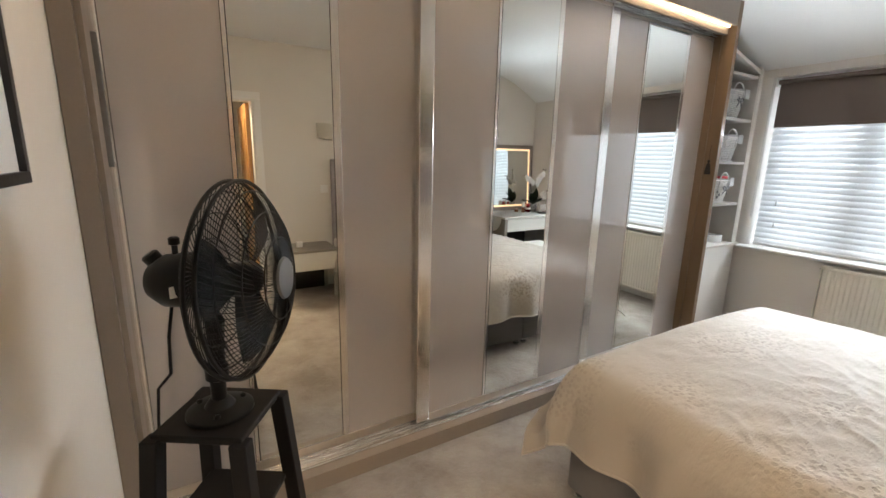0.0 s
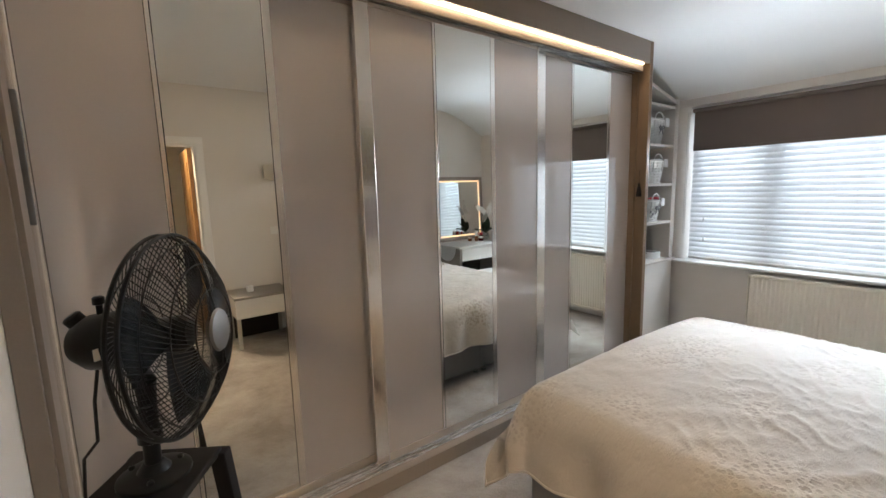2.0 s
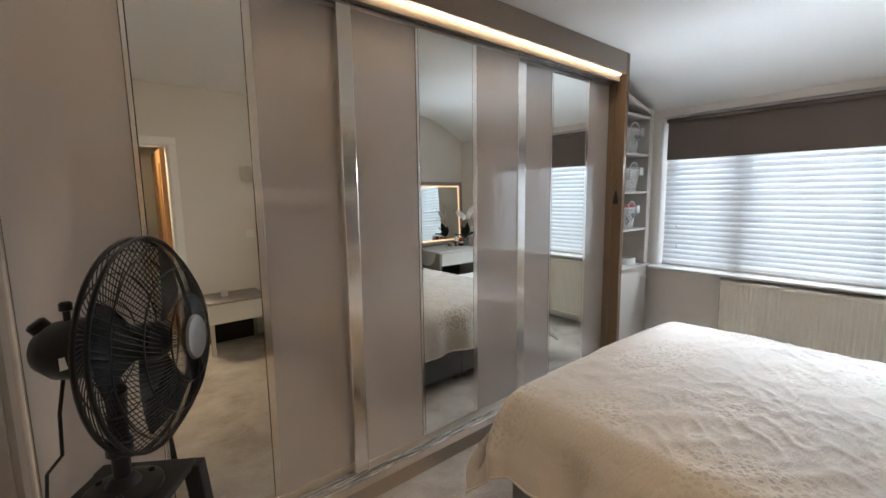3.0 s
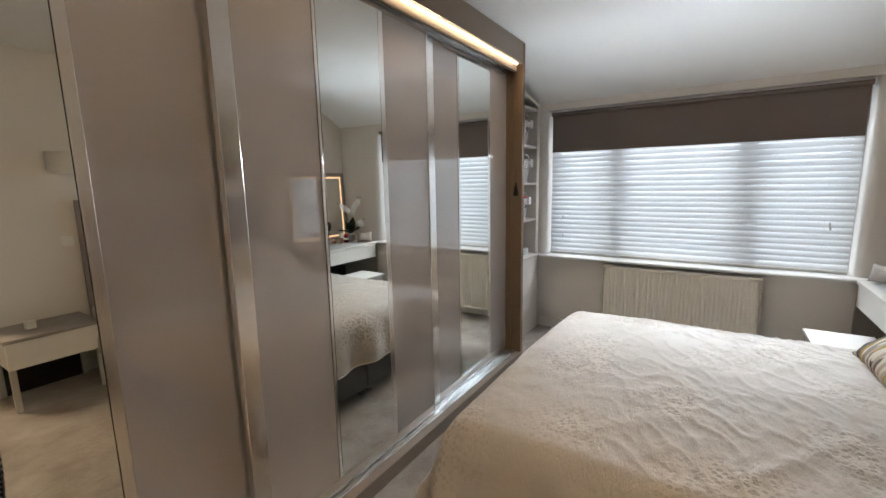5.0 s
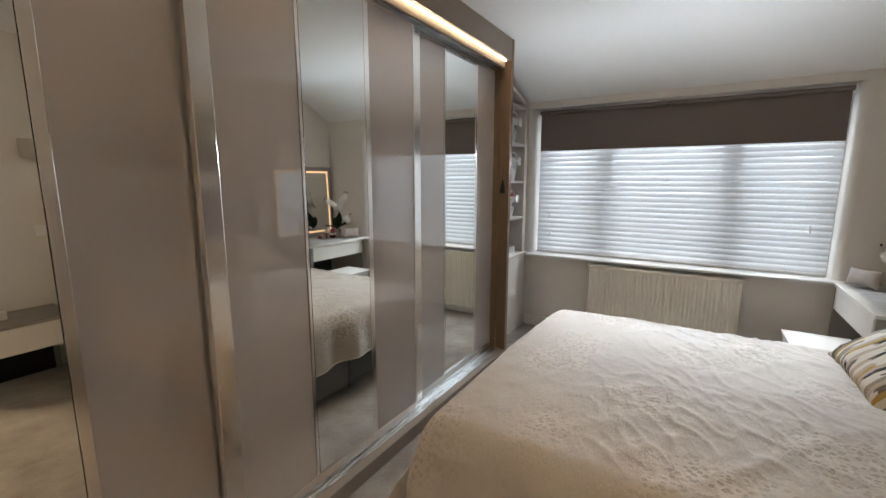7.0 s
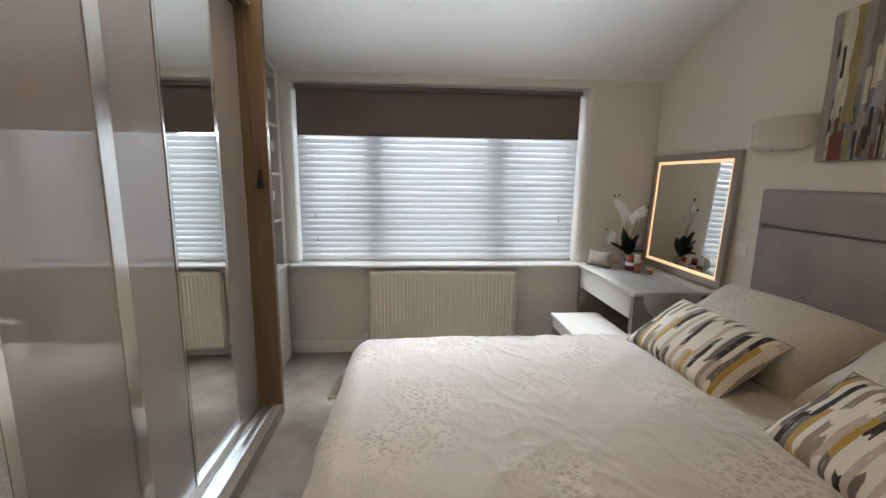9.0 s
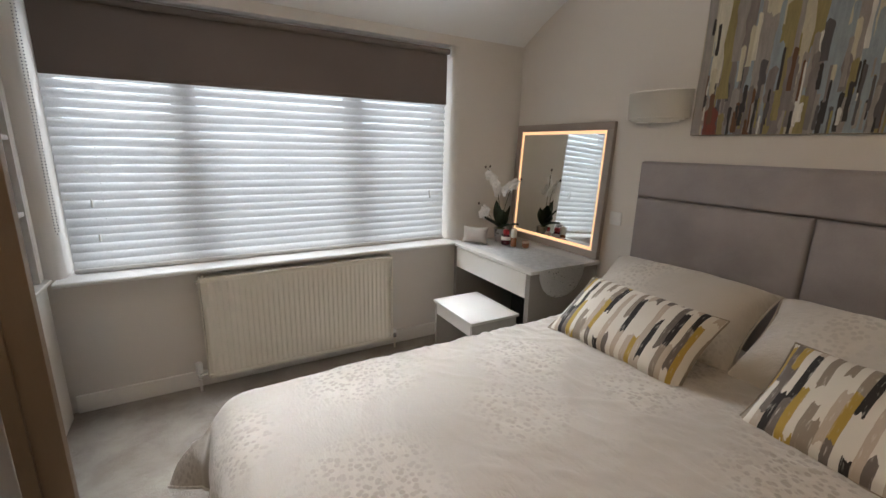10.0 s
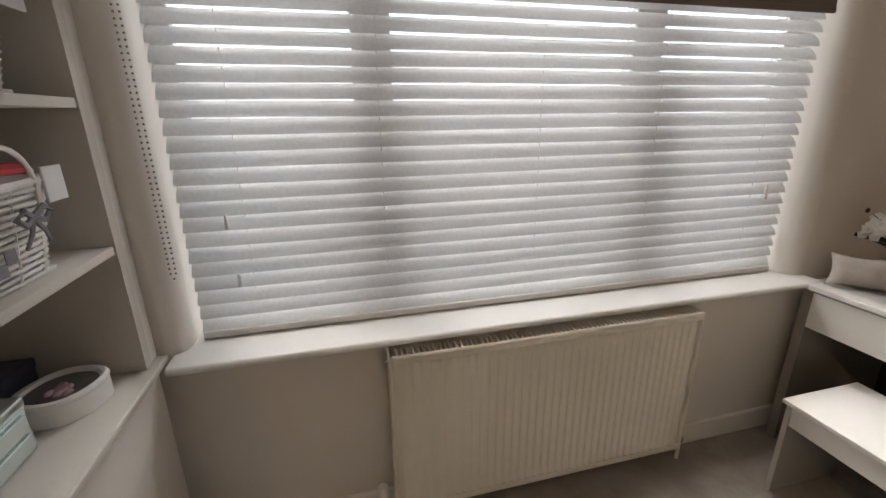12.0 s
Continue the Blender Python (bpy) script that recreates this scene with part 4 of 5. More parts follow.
POM = Matrix.Translation((4.33, -0.535, TZ + 0.070)) @ Matrix.Rotation(radians(222), 4, "Z") @ Matrix.Rotation(radians(72), 4, "X")
bm = pillow(0.215, 0.135, 0.085, POM, 4.0, 0.16, 20)
for v in bm.verts:
    v.co.z = max(TZ + 0.0065, v.co.z + 0.05 * abs((POM.inverted() @ v.co).x) * (v.co.z > TZ + 0.07))
part("bag", bm, POUCH, pch, smooth=True)
part("zip", tube([POM @ Vector((-0.09 + 0.018 * k, 0.066 - 0.010 * (1 - (k / 5 - 1) ** 2), 0.006)) for k in range(11)], 0.0022, 6), GREY_METAL, pch)

PX, PY = 4.315, -0.765
orch = thing("orchid", "white orchid with dark leaves in a pewter pot", "orchid", (PX, PY, TZ + 0.004))
part("pot", lathe([(0.036, 0), (0.040, 0.004), (0.050, 0.05), (0.054, 0.105), (0.050, 0.107), (0.046, 0.095), (0.01, 0.092)], (PX, PY, TZ + 0.005), 28), POT, orch, "pewter-coloured pot", True)
part("moss", lathe([(0.046, 0.088), (0.03, 0.104), (0.008, 0.110)], (PX, PY, TZ + 0.005), 14), STEM, orch, smooth=True)


def leaf(length, width, heading, rise, droop):
    length, width = length * 1.12, width * 1.2
    def at(u, v):
        s = u * length
        w = width * math.sin(math.pi * min(1, 0.08 + 0.92 * u) ** 0.8) * (v - 0.5)
        h = s * math.cos(radians(rise))
        z = s * math.sin(radians(rise)) - droop * u * u + abs(v - 0.5) * width * 0.35
        ca, sa = math.cos(radians(heading)), math.sin(radians(heading))
        return (PX + h * ca - w * sa, PY + h * sa + w * ca, TZ + 0.105 + z)
    bm = grid(12, 6, at)
    bmesh.ops.solidify(bm, geom=bm.faces[:], thickness=0.003)
    return bm


for length, width, heading, rise, droop in ((0.21, 0.10, 100, 74, 0.01), (0.18, 0.09, 150, 62, 0.03), (0.20, 0.075, 40, 35, 0.05), (0.21, 0.07, 185, 30, 0.06), (0.17, 0.08, 70, 45, 0.05), (0.17, 0.085, 260, 65, 0.02), (0.19, 0.085, 215, 70, 0.02)):
    part("leaf", leaf(length, width, heading, rise, droop), LEAF, orch, smooth=True)


def flower(c, r, face):
    """Five petals round a small lip."""
    r *= 0.92
    bm = bmesh.new()
    q = Vector(face).to_track_quat("Z", "Y").to_matrix()
    for k in range(5):
        ang = math.pi * 2 * k / 5 + 0.3
        wide = 0.62 if k % 2 else 0.46

        def petal(u, v):
            w = r * wide * math.sin(math.pi * (0.06 + 0.90 * u)) * (2 * v - 1)
            d = r * u
            return Vector(c) + q @ Vector((d * math.cos(ang) - w * math.sin(ang), d * math.sin(ang) + w * math.cos(ang), 0.25 * r * u * (1 - u) * 2 - 0.12 * r * (2 * v - 1) ** 2))
        add(bm, grid(5, 4, petal))
    mine = bmesh.new()
    bmesh.ops.create_icosphere(mine, subdivisions=1, radius=r * 0.17)
    add(bm, turned(mine, Matrix.Translation(Vector(c) + q @ Vector((0, 0, r * 0.14)))))
    return bm


def spray(points, blooms, buds):
    s = part("stem", tube(points, 0.0028, 6, taper=0.6), STEM, orch, "arched green stem", True)
    for c, r, face in blooms:
        part("flower", flower(c, r, face), PETAL, s, "white orchid flower", True)
        c2 = (c[0] + 0.020, c[1] - 0.012, c[2] - 0.032)
        part("flower", flower(c2, r * 0.82, (face[0] + 0.3, face[1], face[2] - 0.2)), PETAL, s, "white orchid flower", True)
    for c in buds:
        part("bud", turned(lathe([(0.001, 0.012), (0.007, 0.006), (0.008, -0.004), (0.002, -0.01)], (0, 0, 0), 8), Matrix.Translation(c)), BUD, s, "dark bud", True)


Z0 = TZ + 0.10
spray([(PX, PY, Z0), (PX + 0.01, PY + 0.01, Z0 + 0.18), (PX + 0.03, PY + 0.03, Z0 + 0.34), (PX + 0.06, PY + 0.06, Z0 + 0.44), (PX + 0.085, PY + 0.09, Z0 + 0.475)],
      [((PX + 0.075, PY + 0.085, Z0 + 0.44), 0.036, (-0.6, 0.7, 0.3)), ((PX + 0.045, PY + 0.06, Z0 + 0.405), 0.042, (-0.8, 0.6, 0.1)), ((PX + 0.02, PY + 0.05, Z0 + 0.36), 0.044, (-0.7, 0.8, 0.0)), ((PX + 0.015, PY + 0.03, Z0 + 0.315), 0.044, (-0.9, 0.5, 0.1)), ((PX + 0.045, PY + 0.02, Z0 + 0.335), 0.040, (-0.4, 0.9, 0.2))],
      [(PX + 0.10, PY + 0.10, Z0 + 0.49), (PX + 0.075, PY + 0.075, Z0 + 0.495)])
spray([(PX, PY, Z0), (PX - 0.03, PY, Z0 + 0.15), (PX - 0.06, PY - 0.02, Z0 + 0.29), (PX - 0.10, PY - 0.03, Z0 + 0.37), (PX - 0.15, PY - 0.04, Z0 + 0.41)],
      [((PX - 0.08, PY - 0.01, Z0 + 0.355), 0.042, (-0.5, 0.9, 0.1)), ((PX - 0.045, PY + 0.01, Z0 + 0.325), 0.042, (-0.3, 0.9, 0.2)), ((PX - 0.12, PY - 0.03, Z0 + 0.385), 0.038, (-0.6, 0.8, 0.3))],
      [(PX - 0.165, PY - 0.045, Z0 + 0.41)])
spray([(PX, PY, Z0), (PX + 0.04, PY + 0.06, Z0 + 0.08), (PX + 0.07, PY + 0.10, Z0 + 0.16), (PX + 0.09, PY + 0.13, Z0 + 0.19)],
      [((PX + 0.08, PY + 0.11, Z0 + 0.17), 0.032, (-0.7, 0.7, 0.2)), ((PX + 0.05, PY + 0.10, Z0 + 0.155), 0.030, (-0.5, 0.8, 0.3)), ((PX + 0.09, PY + 0.13, Z0 + 0.13), 0.028, (-0.8, 0.6, 0.0)), ((PX + 0.055, PY + 0.12, Z0 + 0.125), 0.028, (-0.6, 0.8, 0.0))],
      [(PX + 0.10, PY + 0.15, Z0 + 0.205)])


def bottle(name, label, x, y, profile, body, cap_from=None, cap=None, band=None):
    b = thing(name, label, "bottle", (x, y, TZ + 0.005), "toiletries on the dressing table")
    part("bottle_body", lathe(profile, (x, y, TZ + 0.006), 24), body, b, smooth=True)
    if cap:
        part("cap", lathe(cap_from, (x, y, TZ + 0.006), 20), cap, b, smooth=True)
    if band:
        r, z0, z1 = band
        part("label_band", lathe([(r, z0), (r + 0.0008, z0 + 0.001), (r + 0.0008, z1 - 0.001), (r, z1)], (x, y, TZ + 0.006), 24), LABEL, b, "pale paper label")
    return b


bottle("candle_jar", "dark red glass jar with a pale label", 4.185, -0.725, [(0.030, 0), (0.037, 0.006), (0.039, 0.035), (0.036, 0.062), (0.024, 0.075), (0.022, 0.082)], RED_GLASS, [(0.024, 0.083), (0.025, 0.085), (0.025, 0.115), (0.020, 0.118)], RED_CAP, (0.0386, 0.04, 0.066))
bottle("lotion_bottle", "slim amber lotion bottle with a pale cap", 4.105, -0.735, [(0.020, 0), (0.023, 0.004), (0.023, 0.062), (0.016, 0.072)], AMBER, [(0.0225, 0.073), (0.0235, 0.075), (0.0225, 0.135), (0.017, 0.138)], LABEL)
bottle("perfume_bottle", "small blush perfume bottle with a dark red cap", 4.20, -0.81, [(0.022, 0), (0.026, 0.004), (0.026, 0.07), (0.012, 0.082)], PINKISH, [(0.013, 0.083), (0.014, 0.084), (0.014, 0.115), (0.010, 0.118)], RED_CAP)
bottle("cream_jar", "small amber cream jar", 4.04, -0.80, [(0.024, 0), (0.027, 0.004), (0.027, 0.03), (0.025, 0.034)], AMBER, [(0.028, 0.035), (0.029, 0.036), (0.029, 0.052), (0.026, 0.054)], PINKISH)

# ---- painting over the bed ----
AX0, AX1, AZ0, AZ1, AY = 1.78, 3.030, 1.605, 2.30, WY0 + 0.032
art = thing("canvas_painting", "abstract canvas of upright strokes in stone, ochre, blue and black", "painting", ((AX0 + AX1) / 2, AY, AZ0))
SIDE = surface("canvas_edge_paint", (0.30, 0.27, 0.20), 0.8, vary=0.2, big=12, fine=90, relief=0.2)
part("stretcher", box(AX0, AX1, WY0 + 0.002, AY, AZ0, AZ1, 0.003), SIDE, art)
tones = [("pale_ochre_oil", (0.52, 0.48, 0.36)), ("cream_oil", (0.60, 0.57, 0.47)), ("stone_grey_oil", (0.30, 0.275, 0.25)), ("slate_blue_oil", (0.27, 0.32, 0.36)), ("mauve_grey_oil", (0.20, 0.175, 0.17)), ("black_oil", (0.025, 0.022, 0.024)), ("olive_ochre_oil", (0.27, 0.225, 0.09)), ("umber_oil", (0.12, 0.055, 0.025)), ("rust_oil", (0.17, 0.035, 0.02)), ("charcoal_oil", (0.085, 0.08, 0.085)), ("white_oil", (0.66, 0.65, 0.60))]
OILS = [surface(n, c, 0.65, vary=0.22, big=9, fine=120, relief=0.4, stretch=(6, 1, 0.7)) for n, c in tones]
rnd = random.Random(21)
part("canvas", box(AX0 + 0.001, AX1 - 0.001, AY + 0.0005, AY + 0.002, AZ0 + 0.001, AZ1 - 0.001), OILS[0], art)
count = 0


def stroke(x, w, z0, z1, tone):
    global count
    count += 1
    y = AY + 0.0026 + count * 0.000012
    pts = []
    n = 6
    jag = lambda: rnd.uniform(-0.14, 0.14) * w
    left = [(x - w / 2 + jag(), z0 + (z1 - z0) * k / n) for k in range(n + 1)]
    right = [(x + w / 2 + jag(), z0 + (z1 - z0) * k / n) for k in range(n, -1, -1)]
    peak = [(x + rnd.uniform(-0.3, 0.3) * w, min(AZ1 - 0.002, z1 + 0.5 * w))]
    clamp = lambda p: (min(AX1 - 0.002, max(AX0 + 0.002, p[0])), min(AZ1 - 0.002, max(AZ0 + 0.002, p[1])))
    bm = bmesh.new()
    bm.faces.new([bm.verts.new((clamp(p)[0], y, clamp(p)[1])) for p in left + peak + right][::-1])
    part("brush_stroke", bm, OILS[tone], art)


for k in range(46):
    x = AX0 + (AX1 - AX0) * (k + rnd.uniform(0.1, 0.9)) / 46
    tall = rnd.uniform(0.26, 0.60) + (0.10 if rnd.random() < 0.25 else 0)
    w = rnd.uniform(0.028, 0.060)
    tone = rnd.choice((2, 2, 3, 3, 4, 6, 6, 2, 0, 3))
    stroke(x, w, AZ0, AZ0 + tall, tone)
    stroke(x + rnd.uniform(-0.5, 0.5) * w, w * 0.55, AZ0 + tall * 0.5, AZ0 + tall + rnd.uniform(0.02, 0.09), tone)
for k in range(30):
    x = rnd.uniform(AX0, AX1)
    z0 = AZ0 + rnd.uniform(0.16, 0.36)
    stroke(x, rnd.uniform(0.012, 0.026), z0, z0 + rnd.uniform(0.10, 0.28), rnd.choice((1, 1, 10, 0, 3)))
for k in range(80):
    x = rnd.uniform(AX0, AX1)
    z0 = AZ0 + rnd.uniform(-0.03, 0.20)
    stroke(x, rnd.uniform(0.016, 0.040), z0, z0 + rnd.uniform(0.10, 0.24), rnd.choice((2, 4, 4, 6, 9, 2, 3, 4, 7)))
for k in range(120):
    x = rnd.uniform(AX0, AX1)
    z0 = AZ0 + rnd.uniform(-0.04, 0.22)
    stroke(x, rnd.uniform(0.006, 0.017), z0, z0 + rnd.uniform(0.06, 0.18), rnd.choice((5, 9, 7, 9, 4, 6, 5, 10, 2)))
for x, w, z0, z1, tone in ((3.005, 0.045, 1.605, 2.28, 2), (2.945, 0.05, 1.86, 2.30, 1), (2.895, 0.05, 1.78, 2.30, 6), (2.86, 0.045, 1.95, 2.30, 2),
                           (2.985, 0.013, 2.09, 2.16, 5), (2.955, 0.016, 1.99, 2.13, 5), (2.95, 0.026, 1.80, 1.92, 0), (2.975, 0.014, 1.745, 1.80, 5),
                           (2.93, 0.062, 1.605, 1.72, 8), (2.94, 0.024, 1.66, 1.80, 7), (2.51, 0.034, 1.90, 2.05, 9), (2.47, 0.045, 1.88, 2.28, 3)):
    stroke(x, w, z0, z1, tone)


# ---- wall lamps and switches ----
def wall_lamp(x, z):
    lamp = thing("wall_lamp", "cream half-round fabric wall lamp, switched off", "wall lamp", (x, WY0, z), "wall lamps beside the bed")

    def at(u, v):
        a = math.pi * u
        r = 0.182 + 0.006 * v
        return (x - r * math.cos(a), WY0 + 0.022 + 0.120 * math.sin(a), z - 0.071 + 0.142 * v)
    bm = grid(28, 4, at)
    bmesh.ops.solidify(bm, geom=bm.faces[:], thickness=0.003)
    part("shade", bm, SHADE, lamp, smooth=True)
    for v in (0.0, 1.0):
        part("shade_trim", tube([at(k / 28, v) for k in range(29)], 0.0035, 6), SHADE, lamp, smooth=True)
    for rr, dd, za, zb in ((0.160, 0.104, -0.084, -0.0715), (0.130, 0.082, -0.094, -0.0845)):
        pts = [(x - rr * math.cos(math.pi * k / 24), WY0 + 0.022 + dd * math.sin(math.pi * k / 24)) for k in range(25)]
        part("diffuser_tier", prism(pts, "z", z + za, z + zb), SHADE, lamp, smooth=True)
    part("backplate", box(x - 0.05, x + 0.05, WY0 + 0.001, WY0 + 0.018, z - 0.05, z + 0.05, 0.004), WHITE, lamp)
    part("arm", tube([(x, WY0 + 0.018, z - 0.02), (x, WY0 + 0.06, z - 0.03), (x, WY0 + 0.06, z - 0.005)], 0.007, 8), CHROME, lamp)
    part("bulb", lathe([(0.010, -0.01), (0.014, 0.0), (0.022, 0.03), (0.016, 0.05), (0.004, 0.056)], (x, WY0 + 0.06, z - 0.004), 14), PLASTIC, lamp, smooth=True)
    part("finial", lathe([(0.003, -0.108), (0.006, -0.102), (0.003, -0.0945)], (x, WY0 + 0.09, z), 10), CHROME, lamp)


wall_lamp(3.236, 1.772)
wall_lamp(1.575, 1.772)


def wall_plate(name, label, x, z, rockers, cat="switch"):
    p = thing(name, label, cat, (x, WY0, z))
    part("plate", box(x - 0.043, x + 0.043, WY0 + 0.001, WY0 + 0.010, z - 0.043, z + 0.043, 0.003), PLASTIC, p)
    for k in range(rockers):
        c = x + (k - (rockers - 1) / 2) * 0.03
        part("rocker", box(c - 0.010, c + 0.010, WY0 + 0.0102, WY0 + 0.0135, z - 0.016, z + 0.016, 0.0015), PLASTIC, p)


wall_plate("light_switch", "white plastic light switch beside the headboard", 3.455, 1.085, 2)
wall_plate("light_switch", "white plastic light switch above the bedside bench", 1.455, 1.13, 1)

# ---- bedside bench on the entrance side ----
bench = thing("bedside_table", "low bedside table with a grey top and a white drawer", "bedside table", (1.17, -0.79, 0))
QX0, QX1, QY0, QY1 = 0.90, 1.455, -1.03, -0.56
part("top", box(QX0, QX1, QY0, QY1, 0.505, 0.53, 0.003), TABLE_TOP, bench, "grey wooden top")
part("drawer_front", box(QX0 + 0.01, QX1 - 0.01, QY1 - 0.025, QY1 - 0.006, 0.315, 0.503, 0.002), DESK, bench)
part("carcass", box(QX0 + 0.01, QX1 - 0.01, QY0 + 0.01, QY1 - 0.026, 0.315, 0.504), DESK_SIDE, bench)
for x in (QX0 + 0.012, QX1 - 0.047):
    for y in (QY0 + 0.015, QY1 - 0.05):
        part("leg", box(x, x + 0.035, y, y + 0.035, 0, 0.314, 0.002), DESK_SIDE, bench)
# blackened like the dressing table's, to put shade between the legs
part("back_panel", box(QX0 + 0.048, QX1 - 0.048, QY0 + 0.017, QY0 + 0.034, 0.0, 0.314), GAP, bench, "back panel blackened for the shade under the top")
boxy = thing("small_box", "small white box on the bedside table", "box", (1.10, -0.80, 0.531))
part("box_body", box(1.07, 1.13, -0.83, -0.77, 0.531, 0.575, 0.006), PLASTIC, boxy)
part("lid", box(1.068, 1.132, -0.832, -0.768, 0.576, 0.588, 0.004), PLASTIC, boxy)

# ---- framed picture on the entrance wall ----
pic = thing("framed_picture", "black-framed print with a white mount on the cream wall", "picture", (WX0, 1.13, 1.33))
GY0, GY1, GZ0, GZ1 = 0.80, 1.362, 1.435, 1.97
for b in (box(WX0 + 0.001, WX0 + 0.022, GY0, GY1, GZ0, GZ0 + 0.024, 0.002), box(WX0 + 0.001, WX0 + 0.022, GY0, GY1, GZ1 - 0.024, GZ1, 0.002), box(WX0 + 0.001, WX0 + 0.022, GY0, GY0 + 0.024, GZ0 + 0.024, GZ1 - 0.024, 0.002), box(WX0 + 0.001, WX0 + 0.022, GY1 - 0.024, GY1, GZ0 + 0.024, GZ1 - 0.024, 0.002)):
    part("frame", b, BLACK_FRAME, pic)
part("mount", box(WX0 + 0.002, WX0 + 0.010, GY0 + 0.024, GY1 - 0.024, GZ0 + 0.024, GZ1 - 0.024), MOUNT, pic)
part("print", box(WX0 + 0.010, WX0 + 0.012, GY0 + 0.12, GY1 - 0.12, GZ0 + 0.12, GZ1 - 0.12), PRINT_BROWN, pic, "brown print")

# ---- fan on its stand ----
FC, FN = Vector((0.222, 1.128, 1.237)), Vector((0.868, -0.495, 0.04)).normalized()
fan = thing("desk_fan", "black metal desk fan with a round wire grille, standing still", "fan", (0.152, 1.19, 0.90))
FQ = Matrix.Translation(FC) @ FN.to_track_quat("Z", "Y").to_matrix().to_4x4()
FR = 0.212


def ring(r, z, wire, seg=64):
    return turned(tube([(r * math.cos(2 * math.pi * k / seg), r * math.sin(2 * math.pi * k / seg), z) for k in range(seg)], wire, 6, True), FQ)


def dome(r, side):
    s = min(1, r / FR)
    return side * (0.012 + (0.075 if side > 0 else 0.065) * (1 - s ** 2.6))


for side, name in ((1, "front_grille"), (-1, "rear_grille")):
    g = part(name, ring(FR, side * 0.010, 0.0045), BLACK, fan, smooth=True)
    bm = bmesh.new()
    n = 96 if side > 0 else 72
    for k in range(n):
        a = 2 * math.pi * k / n
        pts = []
        for i in range(9):
            r = 0.045 + (FR - 0.045) * i / 8
            tw = a + (0.42 if side > 0 else -0.25) * (1 - i / 8)
            pts.append(FQ @ Vector((r * math.cos(tw), r * math.sin(tw), dome(r, side))))
        add(bm, tube(pts, 0.0011, 4))
    part("wire_cage", bm, BLACK, g, "fine curved grille wires", True)
    for r in (0.09, 0.145, 0.19):
        part("support_ring", ring(r, dome(r, side), 0.0017, 48), BLACK, g)
part("badge", turned(lathe([(0.046, 0.078), (0.048, 0.084), (0.044, 0.091), (0.03, 0.094)], (0, 0, 0), 28), FQ), GREY_METAL, fan, "grey round badge", True)
for k in range(3):
    def blade(u, v, k=k):
        r = 0.035 + 0.155 * u
        a = 2 * math.pi * k / 3 + 0.55 + (v - 0.5) * (1.05 - 0.15 * u) + 0.25 * u
        return FQ @ Vector((r * math.cos(a), r * math.sin(a), 0.03 * (v - 0.5) * (1.2 - 0.5 * u)))
    bm = grid(10, 8, blade)
    bmesh.ops.solidify(bm, geom=bm.faces[:], thickness=0.002)
    part("blade", bm, BLADE, fan, "dark fan blade", True)
part("hub", turned(lathe([(0.01, -0.03), (0.038, -0.028), (0.040, 0.015), (0.03, 0.03), (0.01, 0.034)], (0, 0, 0), 20), FQ), BLACK, fan, smooth=True)
mot = part("motor_housing", turned(lathe([(0.012, -0.205), (0.04, -0.195), (0.058, -0.165), (0.062, -0.11), (0.055, -0.065)], (0, 0, 0), 28), FQ), BLACK, fan, smooth=True)
back = FC - FN * 0.145
part("oscillation_knob", lathe([(0.006, 0.058), (0.006, 0.078), (0.011, 0.080), (0.011, 0.094), (0.007, 0.097)], tuple(back), 12), BLACK, mot, smooth=True)
part("speed_dial", turned(lathe([(0.018, 0), (0.018, 0.016), (0.013, 0.020)], (0, 0, 0), 16), Matrix.Translation(back - FN * 0.045 + Vector((0, 0, 0.045))) @ Matrix.Rotation(radians(-35), 4, "Y")), BLACK, mot, smooth=True)
bm = box(-0.017, 0.017, -0.012, 0.012, -0.001, 0.001)
place = Matrix.Translation(back - Vector((0.0, 0.0625, 0.008))) @ Matrix.Rotation(radians(90), 4, "X") @ Matrix.Rotation(radians(25), 4, "Y")
part("rating_label", turned(bm, place), LABEL, mot, "white rating label")
pole_top = FC - FN * 0.075 - Vector((0, 0, 0.10))
PB = Vector((0.152, 1.190, 0.90))
part("neck", tube([FC - FN * 0.10 - Vector((0, 0, 0.045)), pole_top, PB + Vector((0, 0, 0.10))], 0.021, 14), BLACK, fan, smooth=True)
part("pole", lathe([(0.017, 0.03), (0.017, 0.14)], tuple(PB), 18), BLACK, fan, smooth=True)
part("height_collar", lathe([(0.020, 0.085), (0.025, 0.088), (0.025, 0.118), (0.020, 0.122)], tuple(PB), 18), BLACK, fan, smooth=True)
part("base_disc", lathe([(0.074, 0.001), (0.074, 0.008), (0.066, 0.013), (0.034, 0.018), (0.026, 0.030), (0.019, 0.036)], tuple(PB), 36), BLACK, fan, smooth=True)
for a in (20, 140, 260):
    part("screw", lathe([(0.007, 0.012), (0.007, 0.020), (0.003, 0.022)], (PB.x + 0.055 * math.cos(radians(a)), PB.y + 0.055 * math.sin(radians(a)), PB.z), 10), BLACK, fan)
cable = [back - FN * 0.02 - Vector((0, 0, 0.055)), back + Vector((-0.03, 0.0, -0.13)), back + Vector((-0.035, 0.01, -0.22)), (0.030, 1.252, 0.96), (0.022, 1.262, 0.88), (0.0, 1.33, 0.60), (-0.02, 1.40, 0.30), (-0.01, 1.44, 0.004)]
part("power_cable", tube(cable, 0.0035, 8), BLACK, fan, smooth=True)

